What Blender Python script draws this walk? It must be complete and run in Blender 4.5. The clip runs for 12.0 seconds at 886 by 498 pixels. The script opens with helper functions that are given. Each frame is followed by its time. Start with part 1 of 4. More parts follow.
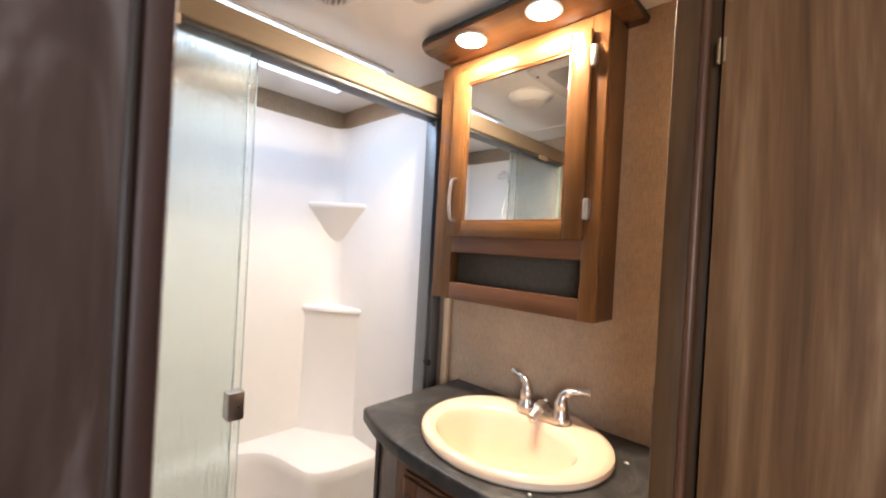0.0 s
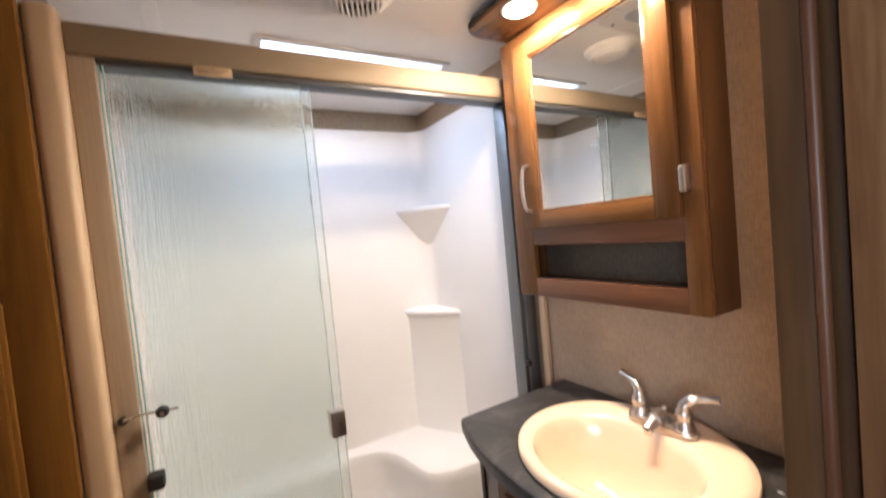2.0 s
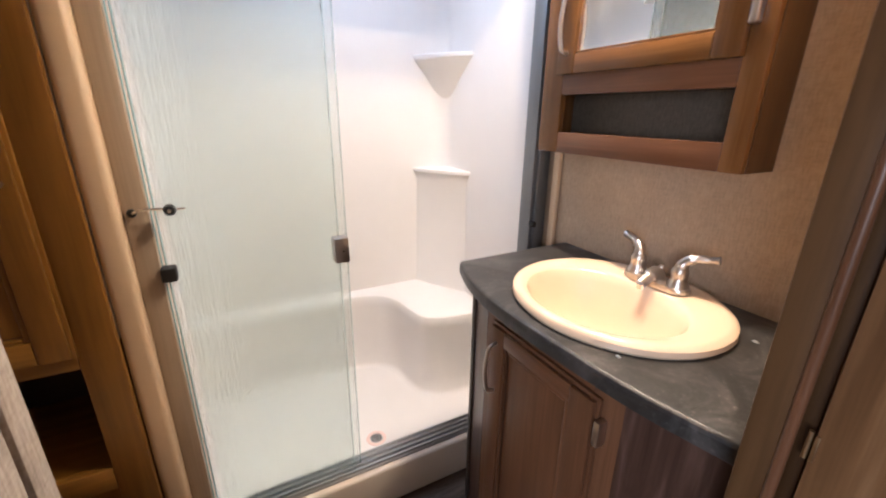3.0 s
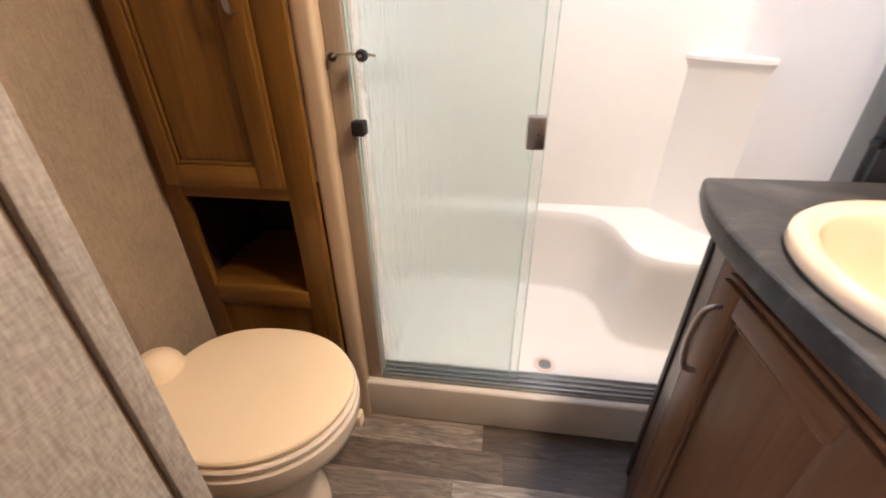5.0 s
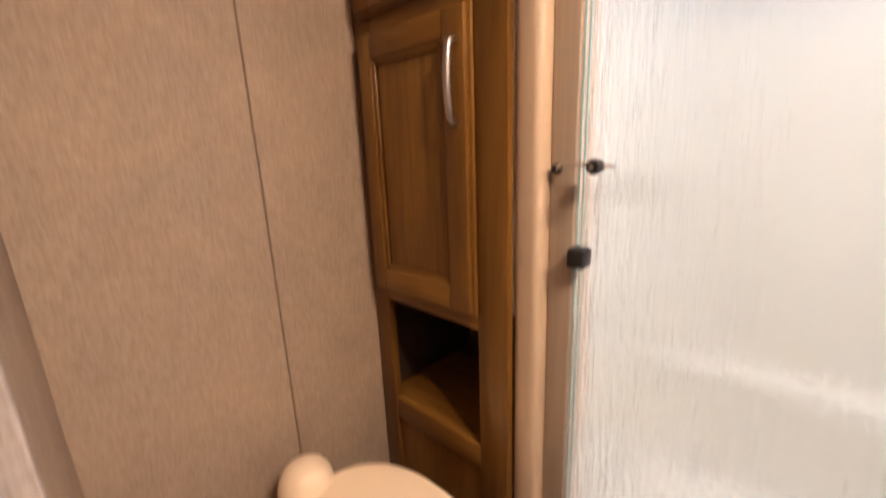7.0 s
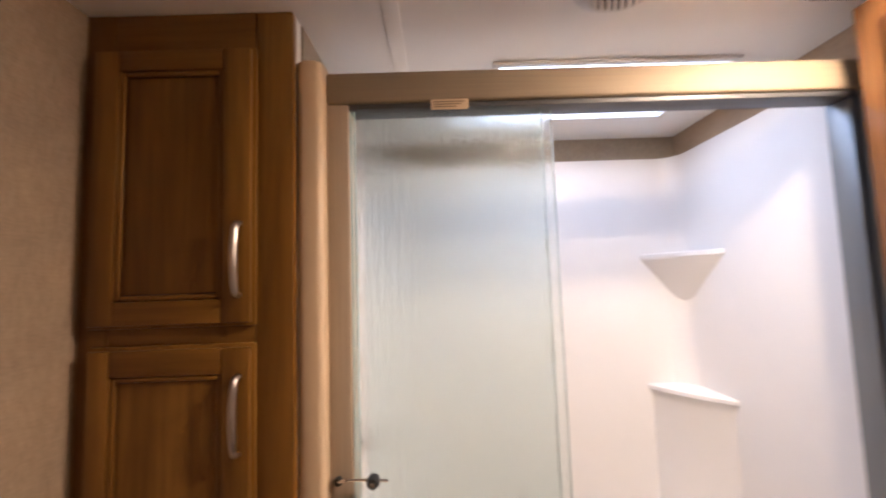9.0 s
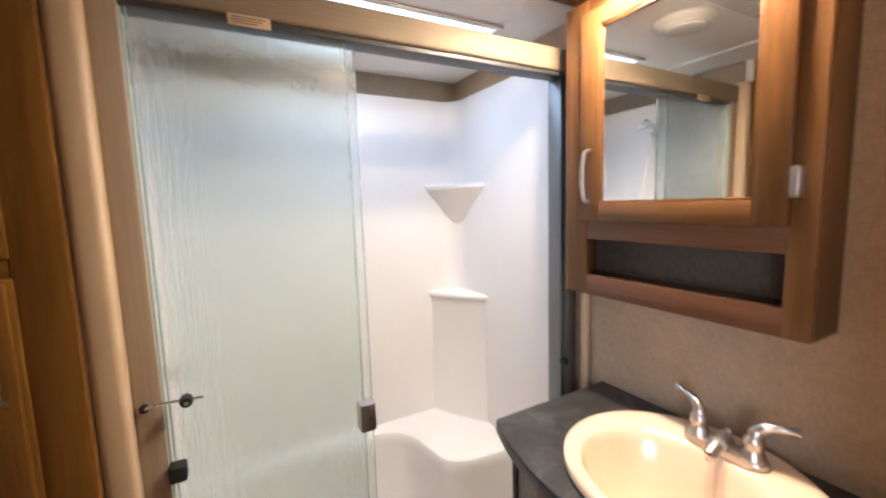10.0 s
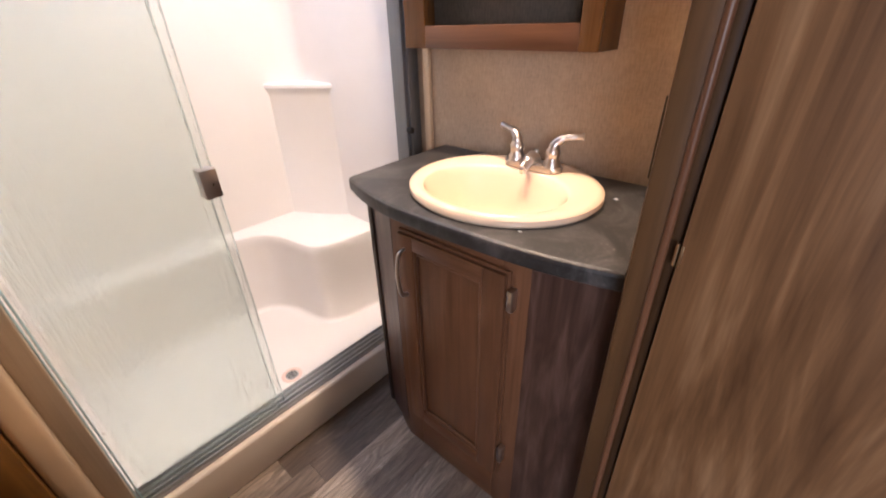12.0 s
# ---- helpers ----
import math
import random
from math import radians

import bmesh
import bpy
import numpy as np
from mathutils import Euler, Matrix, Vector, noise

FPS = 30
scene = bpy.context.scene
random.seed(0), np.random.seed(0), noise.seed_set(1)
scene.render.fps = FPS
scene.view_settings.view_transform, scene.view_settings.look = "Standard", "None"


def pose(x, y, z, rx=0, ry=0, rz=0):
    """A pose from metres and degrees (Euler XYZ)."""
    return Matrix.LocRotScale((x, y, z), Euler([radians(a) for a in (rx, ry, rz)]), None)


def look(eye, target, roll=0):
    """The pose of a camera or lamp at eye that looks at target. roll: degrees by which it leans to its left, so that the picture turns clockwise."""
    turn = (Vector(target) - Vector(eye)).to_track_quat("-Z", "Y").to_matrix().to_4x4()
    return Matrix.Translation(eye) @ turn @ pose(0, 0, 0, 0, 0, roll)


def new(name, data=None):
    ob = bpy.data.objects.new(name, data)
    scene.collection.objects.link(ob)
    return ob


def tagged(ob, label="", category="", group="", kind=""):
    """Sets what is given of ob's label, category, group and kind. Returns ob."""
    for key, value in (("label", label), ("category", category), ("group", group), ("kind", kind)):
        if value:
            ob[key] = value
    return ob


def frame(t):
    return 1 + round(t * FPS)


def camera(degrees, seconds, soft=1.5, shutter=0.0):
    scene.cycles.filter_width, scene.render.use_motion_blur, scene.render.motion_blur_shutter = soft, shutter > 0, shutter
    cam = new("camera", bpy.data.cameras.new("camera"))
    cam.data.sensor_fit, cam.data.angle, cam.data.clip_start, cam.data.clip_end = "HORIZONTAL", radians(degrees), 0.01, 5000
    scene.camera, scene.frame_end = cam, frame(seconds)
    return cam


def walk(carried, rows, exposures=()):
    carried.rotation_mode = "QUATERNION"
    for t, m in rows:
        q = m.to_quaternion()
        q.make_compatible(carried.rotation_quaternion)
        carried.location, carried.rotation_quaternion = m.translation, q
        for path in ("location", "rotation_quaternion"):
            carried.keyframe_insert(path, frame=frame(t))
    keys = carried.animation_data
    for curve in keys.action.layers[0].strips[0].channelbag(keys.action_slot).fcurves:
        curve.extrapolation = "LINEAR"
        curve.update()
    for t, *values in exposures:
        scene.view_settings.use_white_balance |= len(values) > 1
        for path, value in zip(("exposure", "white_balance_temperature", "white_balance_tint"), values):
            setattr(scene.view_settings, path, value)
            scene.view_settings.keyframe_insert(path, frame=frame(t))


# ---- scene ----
cam = camera(95.4, 12.0, soft=1.9, shutter=0.4)
PATH = [
    (0, (-0.494, -1.006, 1.322), (0.948, 0.38, 1.313), 3.2),
    (0.5, (-0.455, -1.044, 1.379), (0.842, 0.473, 1.509), -1.5),
    (1, (-0.412, -1.035, 1.426), (0.648, 0.638, 1.711), -5.4),
    (1.5, (-0.38, -1.024, 1.418), (0.641, 0.677, 1.667), -6.2),
    (2, (-0.363, -1.021, 1.373), (0.629, 0.714, 1.288), -5.4),
    (2.5, (-0.37, -1.012, 1.317), (0.599, 0.693, 0.927), -3.2),
    (3, (-0.369, -1.002, 1.258), (0.528, 0.668, 0.621), 0.8),
    (3.5, (-0.348, -0.988, 1.219), (0.204, 0.8, 0.512), 1.8),
    (3.7, (-0.3, -0.987, 1.197), (0.003, 0.846, 0.455), 2.0),
    (5.3, (-0.202, -0.8, 1.082), (-0.579, 0.889, 0.081), -2.1),
    (5.5, (-0.195, -0.751, 1.047), (-0.721, 0.907, 0.06), -3.2),
    (6, (-0.189, -0.635, 1.009), (-1.092, 0.829, -0.01), -0.4),
    (6.5, (-0.215, -0.589, 0.984), (-1.337, 0.686, -0.072), 1.4),
    (7, (-0.236, -0.598, 1.098), (-1.583, 0.799, 0.609), -2.3),
    (7.2, (-0.261, -0.602, 1.16), (-1.598, 0.843, 0.81), -4.5),
    (8.8, (-0.346, -0.761, 1.4), (-0.559, 1.22, 1.58), -3.2),
    (9, (-0.349, -0.782, 1.419), (-0.332, 1.211, 1.578), -1.9),
    (9.5, (-0.38, -0.846, 1.442), (0.19, 1.071, 1.412), -0.1),
    (10, (-0.396, -0.888, 1.415), (0.553, 0.858, 1.189), -1.8),
    (10.5, (-0.391, -0.917, 1.395), (0.78, 0.661, 1.026), -3.9),
    (11, (-0.391, -0.914, 1.308), (0.957, 0.442, 0.72), -2.3),
    (11.5, (-0.415, -0.938, 1.241), (0.948, 0.278, 0.426), -1.6),
    (12, (-0.43, -0.969, 1.222), (0.865, 0.196, 0.24), -1.6),
]
EXPOSURES = [(0.0, 0.08, 4850, 8), (0.5, 0.0, 4780, 9), (1.0, 0.04, 4800, 10), (2.0, -0.04, 4780, 10), (3.5, 0.08, 4800, 12), (5.3, 0.18, 4820, 11), (6.3, 0.1, 4720, 11), (7.2, 0.42, 5080, 22), (8.8, -0.06, 4980, 18), (9.5, 0.0, 4780, 12), (10.5, -0.16, 4680, 7), (11.2, -0.1, 4800, 12), (12.0, 0.16, 4980, 17)]
walk(cam, [(t, look(eye, target, roll)) for t, eye, target, roll in PATH], EXPOSURES)
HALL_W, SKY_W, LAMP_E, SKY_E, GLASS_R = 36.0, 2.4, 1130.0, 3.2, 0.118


# ---- world and light ----
def rgba(c):
    return (*c, 1.0)


world = bpy.data.worlds.new("world")
scene.world = world
world.use_nodes = True
wn, wl = world.node_tree.nodes, world.node_tree.links
sky = wn.new("ShaderNodeTexSky")
sky.sky_type, sky.sun_disc = "NISHITA", False
sky.sun_elevation, sky.sun_rotation = radians(55), radians(20)
wn["Background"].inputs["Strength"].default_value = 0.12
wl.new(sky.outputs["Color"], wn["Background"].inputs["Color"])


def area(name, place, target, size_x, size_y, watts, colour):
    data = bpy.data.lights.new(name, "AREA")
    data.shape, data.size, data.size_y, data.energy, data.color = "RECTANGLE", size_x, size_y, watts, colour
    lamp = new(name, data)
    lamp.matrix_world = look(place, target)
    return lamp


# fill lamp added at a made-up hall window, and the sky through the shower skylight
area("hall_fill_light", (-1.72, -2.05, 1.32), (0.0, -1.7, 1.2), 0.86, 0.86, HALL_W, (1.0, 0.89, 0.74))
area("skylight_daylight", (0.1, 0.335, 2.03), (0.1, 0.335, 0.0), 0.56, 0.33, SKY_W, (0.985, 0.985, 0.975))


# ---- materials ----
def material(name, rough=0.5, metal=0.0, colour=(0.5, 0.5, 0.5)):
    m = bpy.data.materials.new(name)
    m.use_nodes = True
    b = m.node_tree.nodes["Principled BSDF"]
    b.inputs["Roughness"].default_value, b.inputs["Metallic"].default_value = rough, metal
    b.inputs["Base Color"].default_value = rgba(colour)
    return m, m.node_tree.nodes, m.node_tree.links, b


def coords(nodes, links, scale, spread=0.0):
    """Object coordinates in metres times scale, shifted for each object by its random number."""
    tc, mp = nodes.new("ShaderNodeTexCoord"), nodes.new("ShaderNodeMapping")
    mp.inputs["Scale"].default_value = scale
    links.new(tc.outputs["Object"], mp.inputs["Vector"])
    if spread:
        info, mul = nodes.new("ShaderNodeObjectInfo"), nodes.new("ShaderNodeMath")
        mul.operation = "MULTIPLY"
        mul.inputs[1].default_value = spread
        links.new(info.outputs["Random"], mul.inputs[0])
        links.new(mul.outputs[0], mp.inputs["Location"])
    return mp.outputs["Vector"]


def grain(nodes, links, vector, scale=1.0, detail=5.0, distortion=0.0, rough=0.55):
    n = nodes.new("ShaderNodeTexNoise")
    n.inputs["Scale"].default_value, n.inputs["Detail"].default_value = scale, detail
    n.inputs["Distortion"].default_value, n.inputs["Roughness"].default_value = distortion, rough
    links.new(vector, n.inputs["Vector"])
    return n.outputs["Fac"]


def ramp(nodes, links, fac, stops):
    r = nodes.new("ShaderNodeValToRGB")
    while len(r.color_ramp.elements) < len(stops):
        r.color_ramp.elements.new(0.5)
    for e, (p, c) in zip(r.color_ramp.elements, stops):
        e.position, e.color = p, rgba(c)
    links.new(fac, r.inputs["Fac"])
    return r.outputs["Color"]


def blend(nodes, links, kind, fac, a, b):
    x = nodes.new("ShaderNodeMix")
    x.data_type, x.blend_type = "RGBA", kind
    x.inputs[0].default_value = fac
    links.new(a, x.inputs[6])
    links.new(b, x.inputs[7])
    return x.outputs[2]


def bump(nodes, links, bsdf, height, strength, distance=0.002):
    n = nodes.new("ShaderNodeBump")
    n.inputs["Strength"].default_value, n.inputs["Distance"].default_value = strength, distance
    links.new(height, n.inputs["Height"])
    links.new(n.outputs["Normal"], bsdf.inputs["Normal"])


def gloss(nodes, links, bsdf, fac, low, high):
    n = nodes.new("ShaderNodeMapRange")
    n.inputs["To Min"].default_value, n.inputs["To Max"].default_value = low, high
    links.new(fac, n.inputs["Value"])
    links.new(n.outputs["Result"], bsdf.inputs["Roughness"])


def wood(name, dark, mid, light, axis="z", fine=60.0, along=3.0, figure=7.0, swirl=1.2, rough=(0.28, 0.45)):
    """Stained wood: fine pores and broad figure, both drawn out along the grain."""
    m, n, l, b = material(name)
    def stretch(across, lengthwise):
        return tuple(lengthwise if a == axis else across for a in "xyz")
    broad = grain(n, l, coords(n, l, stretch(figure, figure * 0.16), 7.0), 1.0, 4.0, swirl, 0.6)
    pores = grain(n, l, coords(n, l, stretch(fine, along), 3.0), 1.0, 6.0, 0.4, 0.65)
    c = ramp(n, l, broad, [(0.28, dark), (0.5, mid), (0.74, light)])
    p = ramp(n, l, pores, [(0.35, (0.55, 0.5, 0.46)), (0.6, (1.0, 1.0, 1.0))])
    l.new(blend(n, l, "MULTIPLY", 0.55, c, p), b.inputs["Base Color"])
    gloss(n, l, b, pores, *rough)
    b.inputs["Specular IOR Level"].default_value = 0.36
    bump(n, l, b, pores, 0.12, 0.001)
    return m


def cloth_paper(name, low, high):
    """Vinyl wallpaper with a woven, short-fibred print."""
    m, n, l, b = material(name, 0.75)
    up = grain(n, l, coords(n, l, (260, 260, 45)), 1.0, 4.0, 0.3)
    across = grain(n, l, coords(n, l, (70, 70, 300)), 1.0, 3.0, 0.3)
    cloud = grain(n, l, coords(n, l, (7, 7, 7)), 1.0, 4.0, 0.5)
    mixed = blend(n, l, "MIX", 0.35, up, across)
    c = ramp(n, l, mixed, [(0.38, low), (0.62, high)])
    s = ramp(n, l, cloud, [(0.3, (0.86, 0.86, 0.87)), (0.7, (1.04, 1.03, 1.0))])
    l.new(blend(n, l, "MULTIPLY", 1.0, c, s), b.inputs["Base Color"])
    bump(n, l, b, mixed, 0.15, 0.0008)
    return m


def moulded(name, colour, rough=0.22, vary=0.06, coat=0.0):
    """Smooth moulded plastic, gel coat or enamel with faint clouding."""
    m, n, l, b = material(name, rough)
    cloud = grain(n, l, coords(n, l, (5, 5, 5)), 1.0, 5.0, 0.6)
    low = tuple(v * (1 - vary) for v in colour)
    l.new(ramp(n, l, cloud, [(0.3, low), (0.7, colour)]), b.inputs["Base Color"])
    fine = grain(n, l, coords(n, l, (40, 40, 40)), 1.0, 3.0)
    gloss(n, l, b, fine, rough * 0.8, rough * 1.25)
    b.inputs["Coat Weight"].default_value = coat
    return m


def brushed(name, colour, rough=0.3, metal=1.0, axis="z"):
    m, n, l, b = material(name, rough, metal)
    s = tuple(4 if a == axis else 260 for a in "xyz")
    streak = grain(n, l, coords(n, l, s), 1.0, 3.0)
    l.new(ramp(n, l, streak, [(0.3, tuple(v * 0.85 for v in colour)), (0.7, colour)]), b.inputs["Base Color"])
    gloss(n, l, b, streak, rough * 0.75, rough * 1.3)
    return m


def satin_metal(name, colour, rough):
    m, n, l, b = material(name, rough, 1.0)
    cloud = grain(n, l, coords(n, l, (30, 30, 30)), 1.0, 4.0, 0.5)
    l.new(ramp(n, l, cloud, [(0.3, tuple(v * 0.9 for v in colour)), (0.7, colour)]), b.inputs["Base Color"])
    gloss(n, l, b, cloud, rough * 0.85, rough * 1.2)
    return m


def glowing(name, colour, strength):
    m, n, l, b = material(name, 0.3, 0.0, colour)
    b.inputs["Emission Color"].default_value = rgba(colour)
    b.inputs["Emission Strength"].default_value = strength
    return m


def glass_edge():
    m, n, l, b = material("green_tinted_glass_edge", 0.12, 0.0, (0.78, 0.93, 0.93))
    b.inputs["Transmission Weight"].default_value = 0.92
    return m


# cabinet maple with the linen cabinet's golden lamplight put into its colour
WOOD = wood("lamplit_brown_maple", (0.115, 0.050, 0.005), (0.200, 0.092, 0.009), (0.29, 0.146, 0.018), "z", 70, 3, 5, 0.6)
WOOD_X = wood("lamplit_brown_maple_rail", (0.115, 0.050, 0.005), (0.200, 0.092, 0.009), (0.29, 0.146, 0.018), "x", 70, 3, 5, 0.6)
WOOD_Y = wood("lamplit_brown_maple_crossrail", (0.115, 0.050, 0.005), (0.200, 0.092, 0.009), (0.29, 0.146, 0.018), "y", 70, 3, 5, 0.6)
RUSTIC = wood("rustic_brown_laminate", (0.036, 0.018, 0.013), (0.070, 0.037, 0.027), (0.125, 0.075, 0.057), "z", 90, 3, 14, 2.2, (0.3, 0.5))
# the pale third tone paints daylight sheen into the walnut figure
DARKWOOD = wood("sheen_streaked_walnut_laminate", (0.030, 0.016, 0.010), (0.076, 0.046, 0.034), (0.28, 0.225, 0.20), "z", 130, 5, 20, 2.6, (0.22, 0.5))
DOORWOOD = wood("rustic_hickory_door_skin", (0.085, 0.040, 0.014), (0.172, 0.088, 0.034), (0.29, 0.170, 0.080), "z", 110, 4, 5, 4.6, (0.36, 0.55))
# same maple as WOOD, without the painted lamplight
VANITYWOOD = wood("reddish_brown_stained_maple", (0.080, 0.034, 0.014), (0.135, 0.061, 0.028), (0.20, 0.098, 0.049), "z", 70, 3, 5, 0.6)
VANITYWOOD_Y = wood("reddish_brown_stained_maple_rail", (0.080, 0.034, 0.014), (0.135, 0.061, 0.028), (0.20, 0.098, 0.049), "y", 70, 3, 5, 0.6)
# maple copy darkened in colour to offset the close puck lights
MEDWOOD = wood("dimmed_amber_maple", (0.085, 0.037, 0.010), (0.135, 0.062, 0.018), (0.19, 0.093, 0.030), "z", 70, 3, 5, 0.6, (0.16, 0.30))
MEDWOOD_Y = wood("dimmed_amber_maple_rail", (0.085, 0.037, 0.010), (0.135, 0.062, 0.018), (0.19, 0.093, 0.030), "y", 70, 3, 5, 0.6, (0.16, 0.30))
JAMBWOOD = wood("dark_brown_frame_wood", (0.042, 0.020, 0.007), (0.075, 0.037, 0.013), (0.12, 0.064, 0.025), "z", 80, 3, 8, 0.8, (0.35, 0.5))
PAPER = cloth_paper("beige_woven_wallpaper", (0.315, 0.232, 0.155), (0.405, 0.304, 0.208))
# wallpaper greyed in colour for the daylight on the wall end
GREYPAPER = cloth_paper("daylit_grey_trim_paper", (0.30, 0.255, 0.215), (0.47, 0.41, 0.36))
TAUPE = cloth_paper("taupe_wall_vinyl", (0.24, 0.20, 0.155), (0.33, 0.28, 0.22))
CEILING = moulded("matt_white_ceiling_vinyl", (0.82, 0.80, 0.77), 0.6, 0.04)
WHITE = moulded("white_plastic", (0.75, 0.73, 0.70), 0.4)
GELCOAT = moulded("glossy_white_fibreglass", (0.80, 0.775, 0.76), 0.32, 0.03, 0.05)
BISCUIT = moulded("biscuit_enamel", (0.69, 0.535, 0.385), 0.14, 0.03, 0.3)
TOILET = moulded("bone_coloured_plastic", (0.85, 0.67, 0.44), 0.35, 0.04)
BOWL = moulded("pale_bone_china", (0.80, 0.68, 0.54), 0.2, 0.04, 0.2)
SATIN = brushed("satin_champagne_aluminium", (0.29, 0.225, 0.15), 0.62, 0.15, "x")
SATIN_Z = brushed("satin_champagne_aluminium_upright", (0.44, 0.355, 0.26), 0.5, 0.25, "z")
ALU = brushed("grey_aluminium", (0.42, 0.43, 0.45), 0.35, 0.9, "x")
# ALU darkened in colour for the shade under the shower header
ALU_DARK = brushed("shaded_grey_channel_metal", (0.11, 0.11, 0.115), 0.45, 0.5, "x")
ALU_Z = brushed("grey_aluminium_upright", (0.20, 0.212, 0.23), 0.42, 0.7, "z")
CURB = moulded("off_white_wrapped_threshold", (0.70, 0.62, 0.53), 0.4)
SEAL = glass_edge()
TEAL = moulded("teal_vinyl_seal", (0.42, 0.62, 0.66), 0.25)
SEAM = moulded("brown_seam_shadow_gap", (0.20, 0.145, 0.095), 0.7)
# wallpaper tone darkened for the shade inside the mirror cabinet's niche
NICHE = cloth_paper("shade_darkened_back_panel", (0.070, 0.052, 0.036), (0.108, 0.083, 0.058))
TAN = moulded("tan_wrapped_trim", (0.56, 0.42, 0.27), 0.5)
NICKEL = satin_metal("satin_nickel", (0.55, 0.51, 0.48), 0.29)
BRASS = satin_metal("worn_brass", (0.42, 0.30, 0.17), 0.35)
CHROME = brushed("polished_chrome", (0.75, 0.74, 0.73), 0.08, 1.0, "z")
RUBBER = moulded("black_rubber", (0.010, 0.010, 0.010), 0.6)
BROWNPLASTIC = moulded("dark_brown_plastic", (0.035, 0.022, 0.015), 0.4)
FANDARK = moulded("smoked_vent_dome", (0.018, 0.015, 0.012), 0.4)
GREYPLASTIC = moulded("grey_white_vent_plastic", (0.62, 0.61, 0.60), 0.45)
DRAINRING = moulded("pinkish_drain_ring", (0.80, 0.62, 0.57), 0.35)
LAMP = glowing("lit_lamp_lens", (1.0, 0.67, 0.35), LAMP_E)
SKYPANE = glowing("bright_skylight_dome", (0.95, 0.98, 1.0), SKY_E)
MIRROR = material("mirror_silver", 0.01, 1.0, (0.86, 0.88, 0.87))[0]


def slate():
    m, n, l, b = material("charcoal_slate_laminate", 0.42)
    big = grain(n, l, coords(n, l, (9, 9, 9)), 1.0, 6.0, 1.5, 0.65)
    fine = grain(n, l, coords(n, l, (120, 120, 120)), 1.0, 4.0)
    c = ramp(n, l, big, [(0.3, (0.020, 0.019, 0.0185)), (0.5, (0.034, 0.032, 0.031)), (0.68, (0.075, 0.070, 0.067))])
    p = ramp(n, l, fine, [(0.3, (0.75, 0.75, 0.75)), (0.62, (1.0, 1.0, 1.0)), (0.74, (2.2, 2.1, 2.0))])
    l.new(blend(n, l, "MULTIPLY", 0.8, c, p), b.inputs["Base Color"])
    b.inputs["Specular IOR Level"].default_value = 0.32
    gloss(n, l, b, fine, 0.36, 0.44)
    bump(n, l, b, fine, 0.015, 0.0002)
    return m


def rain_glass():
    """Obscure glass: vertical runs and fine pebbling on one rough pane."""
    m, n, l, b = material("rain_pattern_obscure_glass", GLASS_R, 0.0, (0.93, 0.985, 0.975))
    b.inputs["Transmission Weight"].default_value, b.inputs["IOR"].default_value = 1.0, 1.45
    runs = grain(n, l, coords(n, l, (230, 230, 14)), 1.0, 3.0, 0.5)
    pebble = grain(n, l, coords(n, l, (110, 110, 60)), 1.0, 3.0, 0.6)
    bump(n, l, b, blend(n, l, "MIX", 0.18, runs, pebble), 0.9, 0.0027)
    return m


def plank_vinyl():
    m, n, l, b = material("grey_brown_vinyl_plank", 0.45)
    info = n.new("ShaderNodeObjectInfo")
    tone = ramp(n, l, info.outputs["Random"], [(0.0, (0.095, 0.068, 0.050)), (0.35, (0.165, 0.122, 0.092)), (0.7, (0.24, 0.19, 0.15)), (1.0, (0.34, 0.28, 0.23))])
    figure = grain(n, l, coords(n, l, (5, 30, 30), 9.0), 1.0, 7.0, 2.4, 0.68)
    pores = grain(n, l, coords(n, l, (9, 180, 180), 9.0), 1.0, 4.0)
    f = ramp(n, l, figure, [(0.3, (0.38, 0.36, 0.35)), (0.5, (0.9, 0.9, 0.9)), (0.7, (1.7, 1.72, 1.75))])
    c = blend(n, l, "MULTIPLY", 1.0, tone, f)
    p = ramp(n, l, pores, [(0.3, (0.7, 0.68, 0.66)), (0.6, (1, 1, 1))])
    l.new(blend(n, l, "MULTIPLY", 0.6, c, p), b.inputs["Base Color"])
    gloss(n, l, b, figure, 0.35, 0.55)
    bump(n, l, b, pores, 0.2, 0.0008)
    return m


SLATE, GLASS, VINYL = slate(), rain_glass(), plank_vinyl()
JOINT = moulded("dark_floor_joint", (0.03, 0.024, 0.02), 0.7)


# ---- mesh helpers ----
BASE = {}


def smooth_by_angle(me, degrees=35):
    me.shade_smooth()
    me.set_sharp_from_angle(angle=radians(degrees))


def part(name, bm, mat, parent=None, label="", smooth=True):
    """Links a bmesh, drawn in world coordinates, as one mesh object under its thing or part."""
    base = BASE[parent.name] if parent else Vector((0, 0, 0))
    if parent:
        bmesh.ops.translate(bm, verts=bm.verts, vec=-base)
    bmesh.ops.recalc_face_normals(bm, faces=bm.faces)
    me = bpy.data.meshes.new(name)
    bm.to_mesh(me)
    bm.free()
    if smooth:
        smooth_by_angle(me)
    me.materials.append(mat)
    ob = new(name, me)
    if parent:
        ob.parent = parent
    BASE[ob.name] = base
    return tagged(ob, label)


def thing(name, at, label, category, group="", kind=""):
    ob = new(name)
    ob.location = at
    ob.empty_display_size = 0.05
    BASE[ob.name] = Vector(at)
    return tagged(ob, label, category, group, kind)


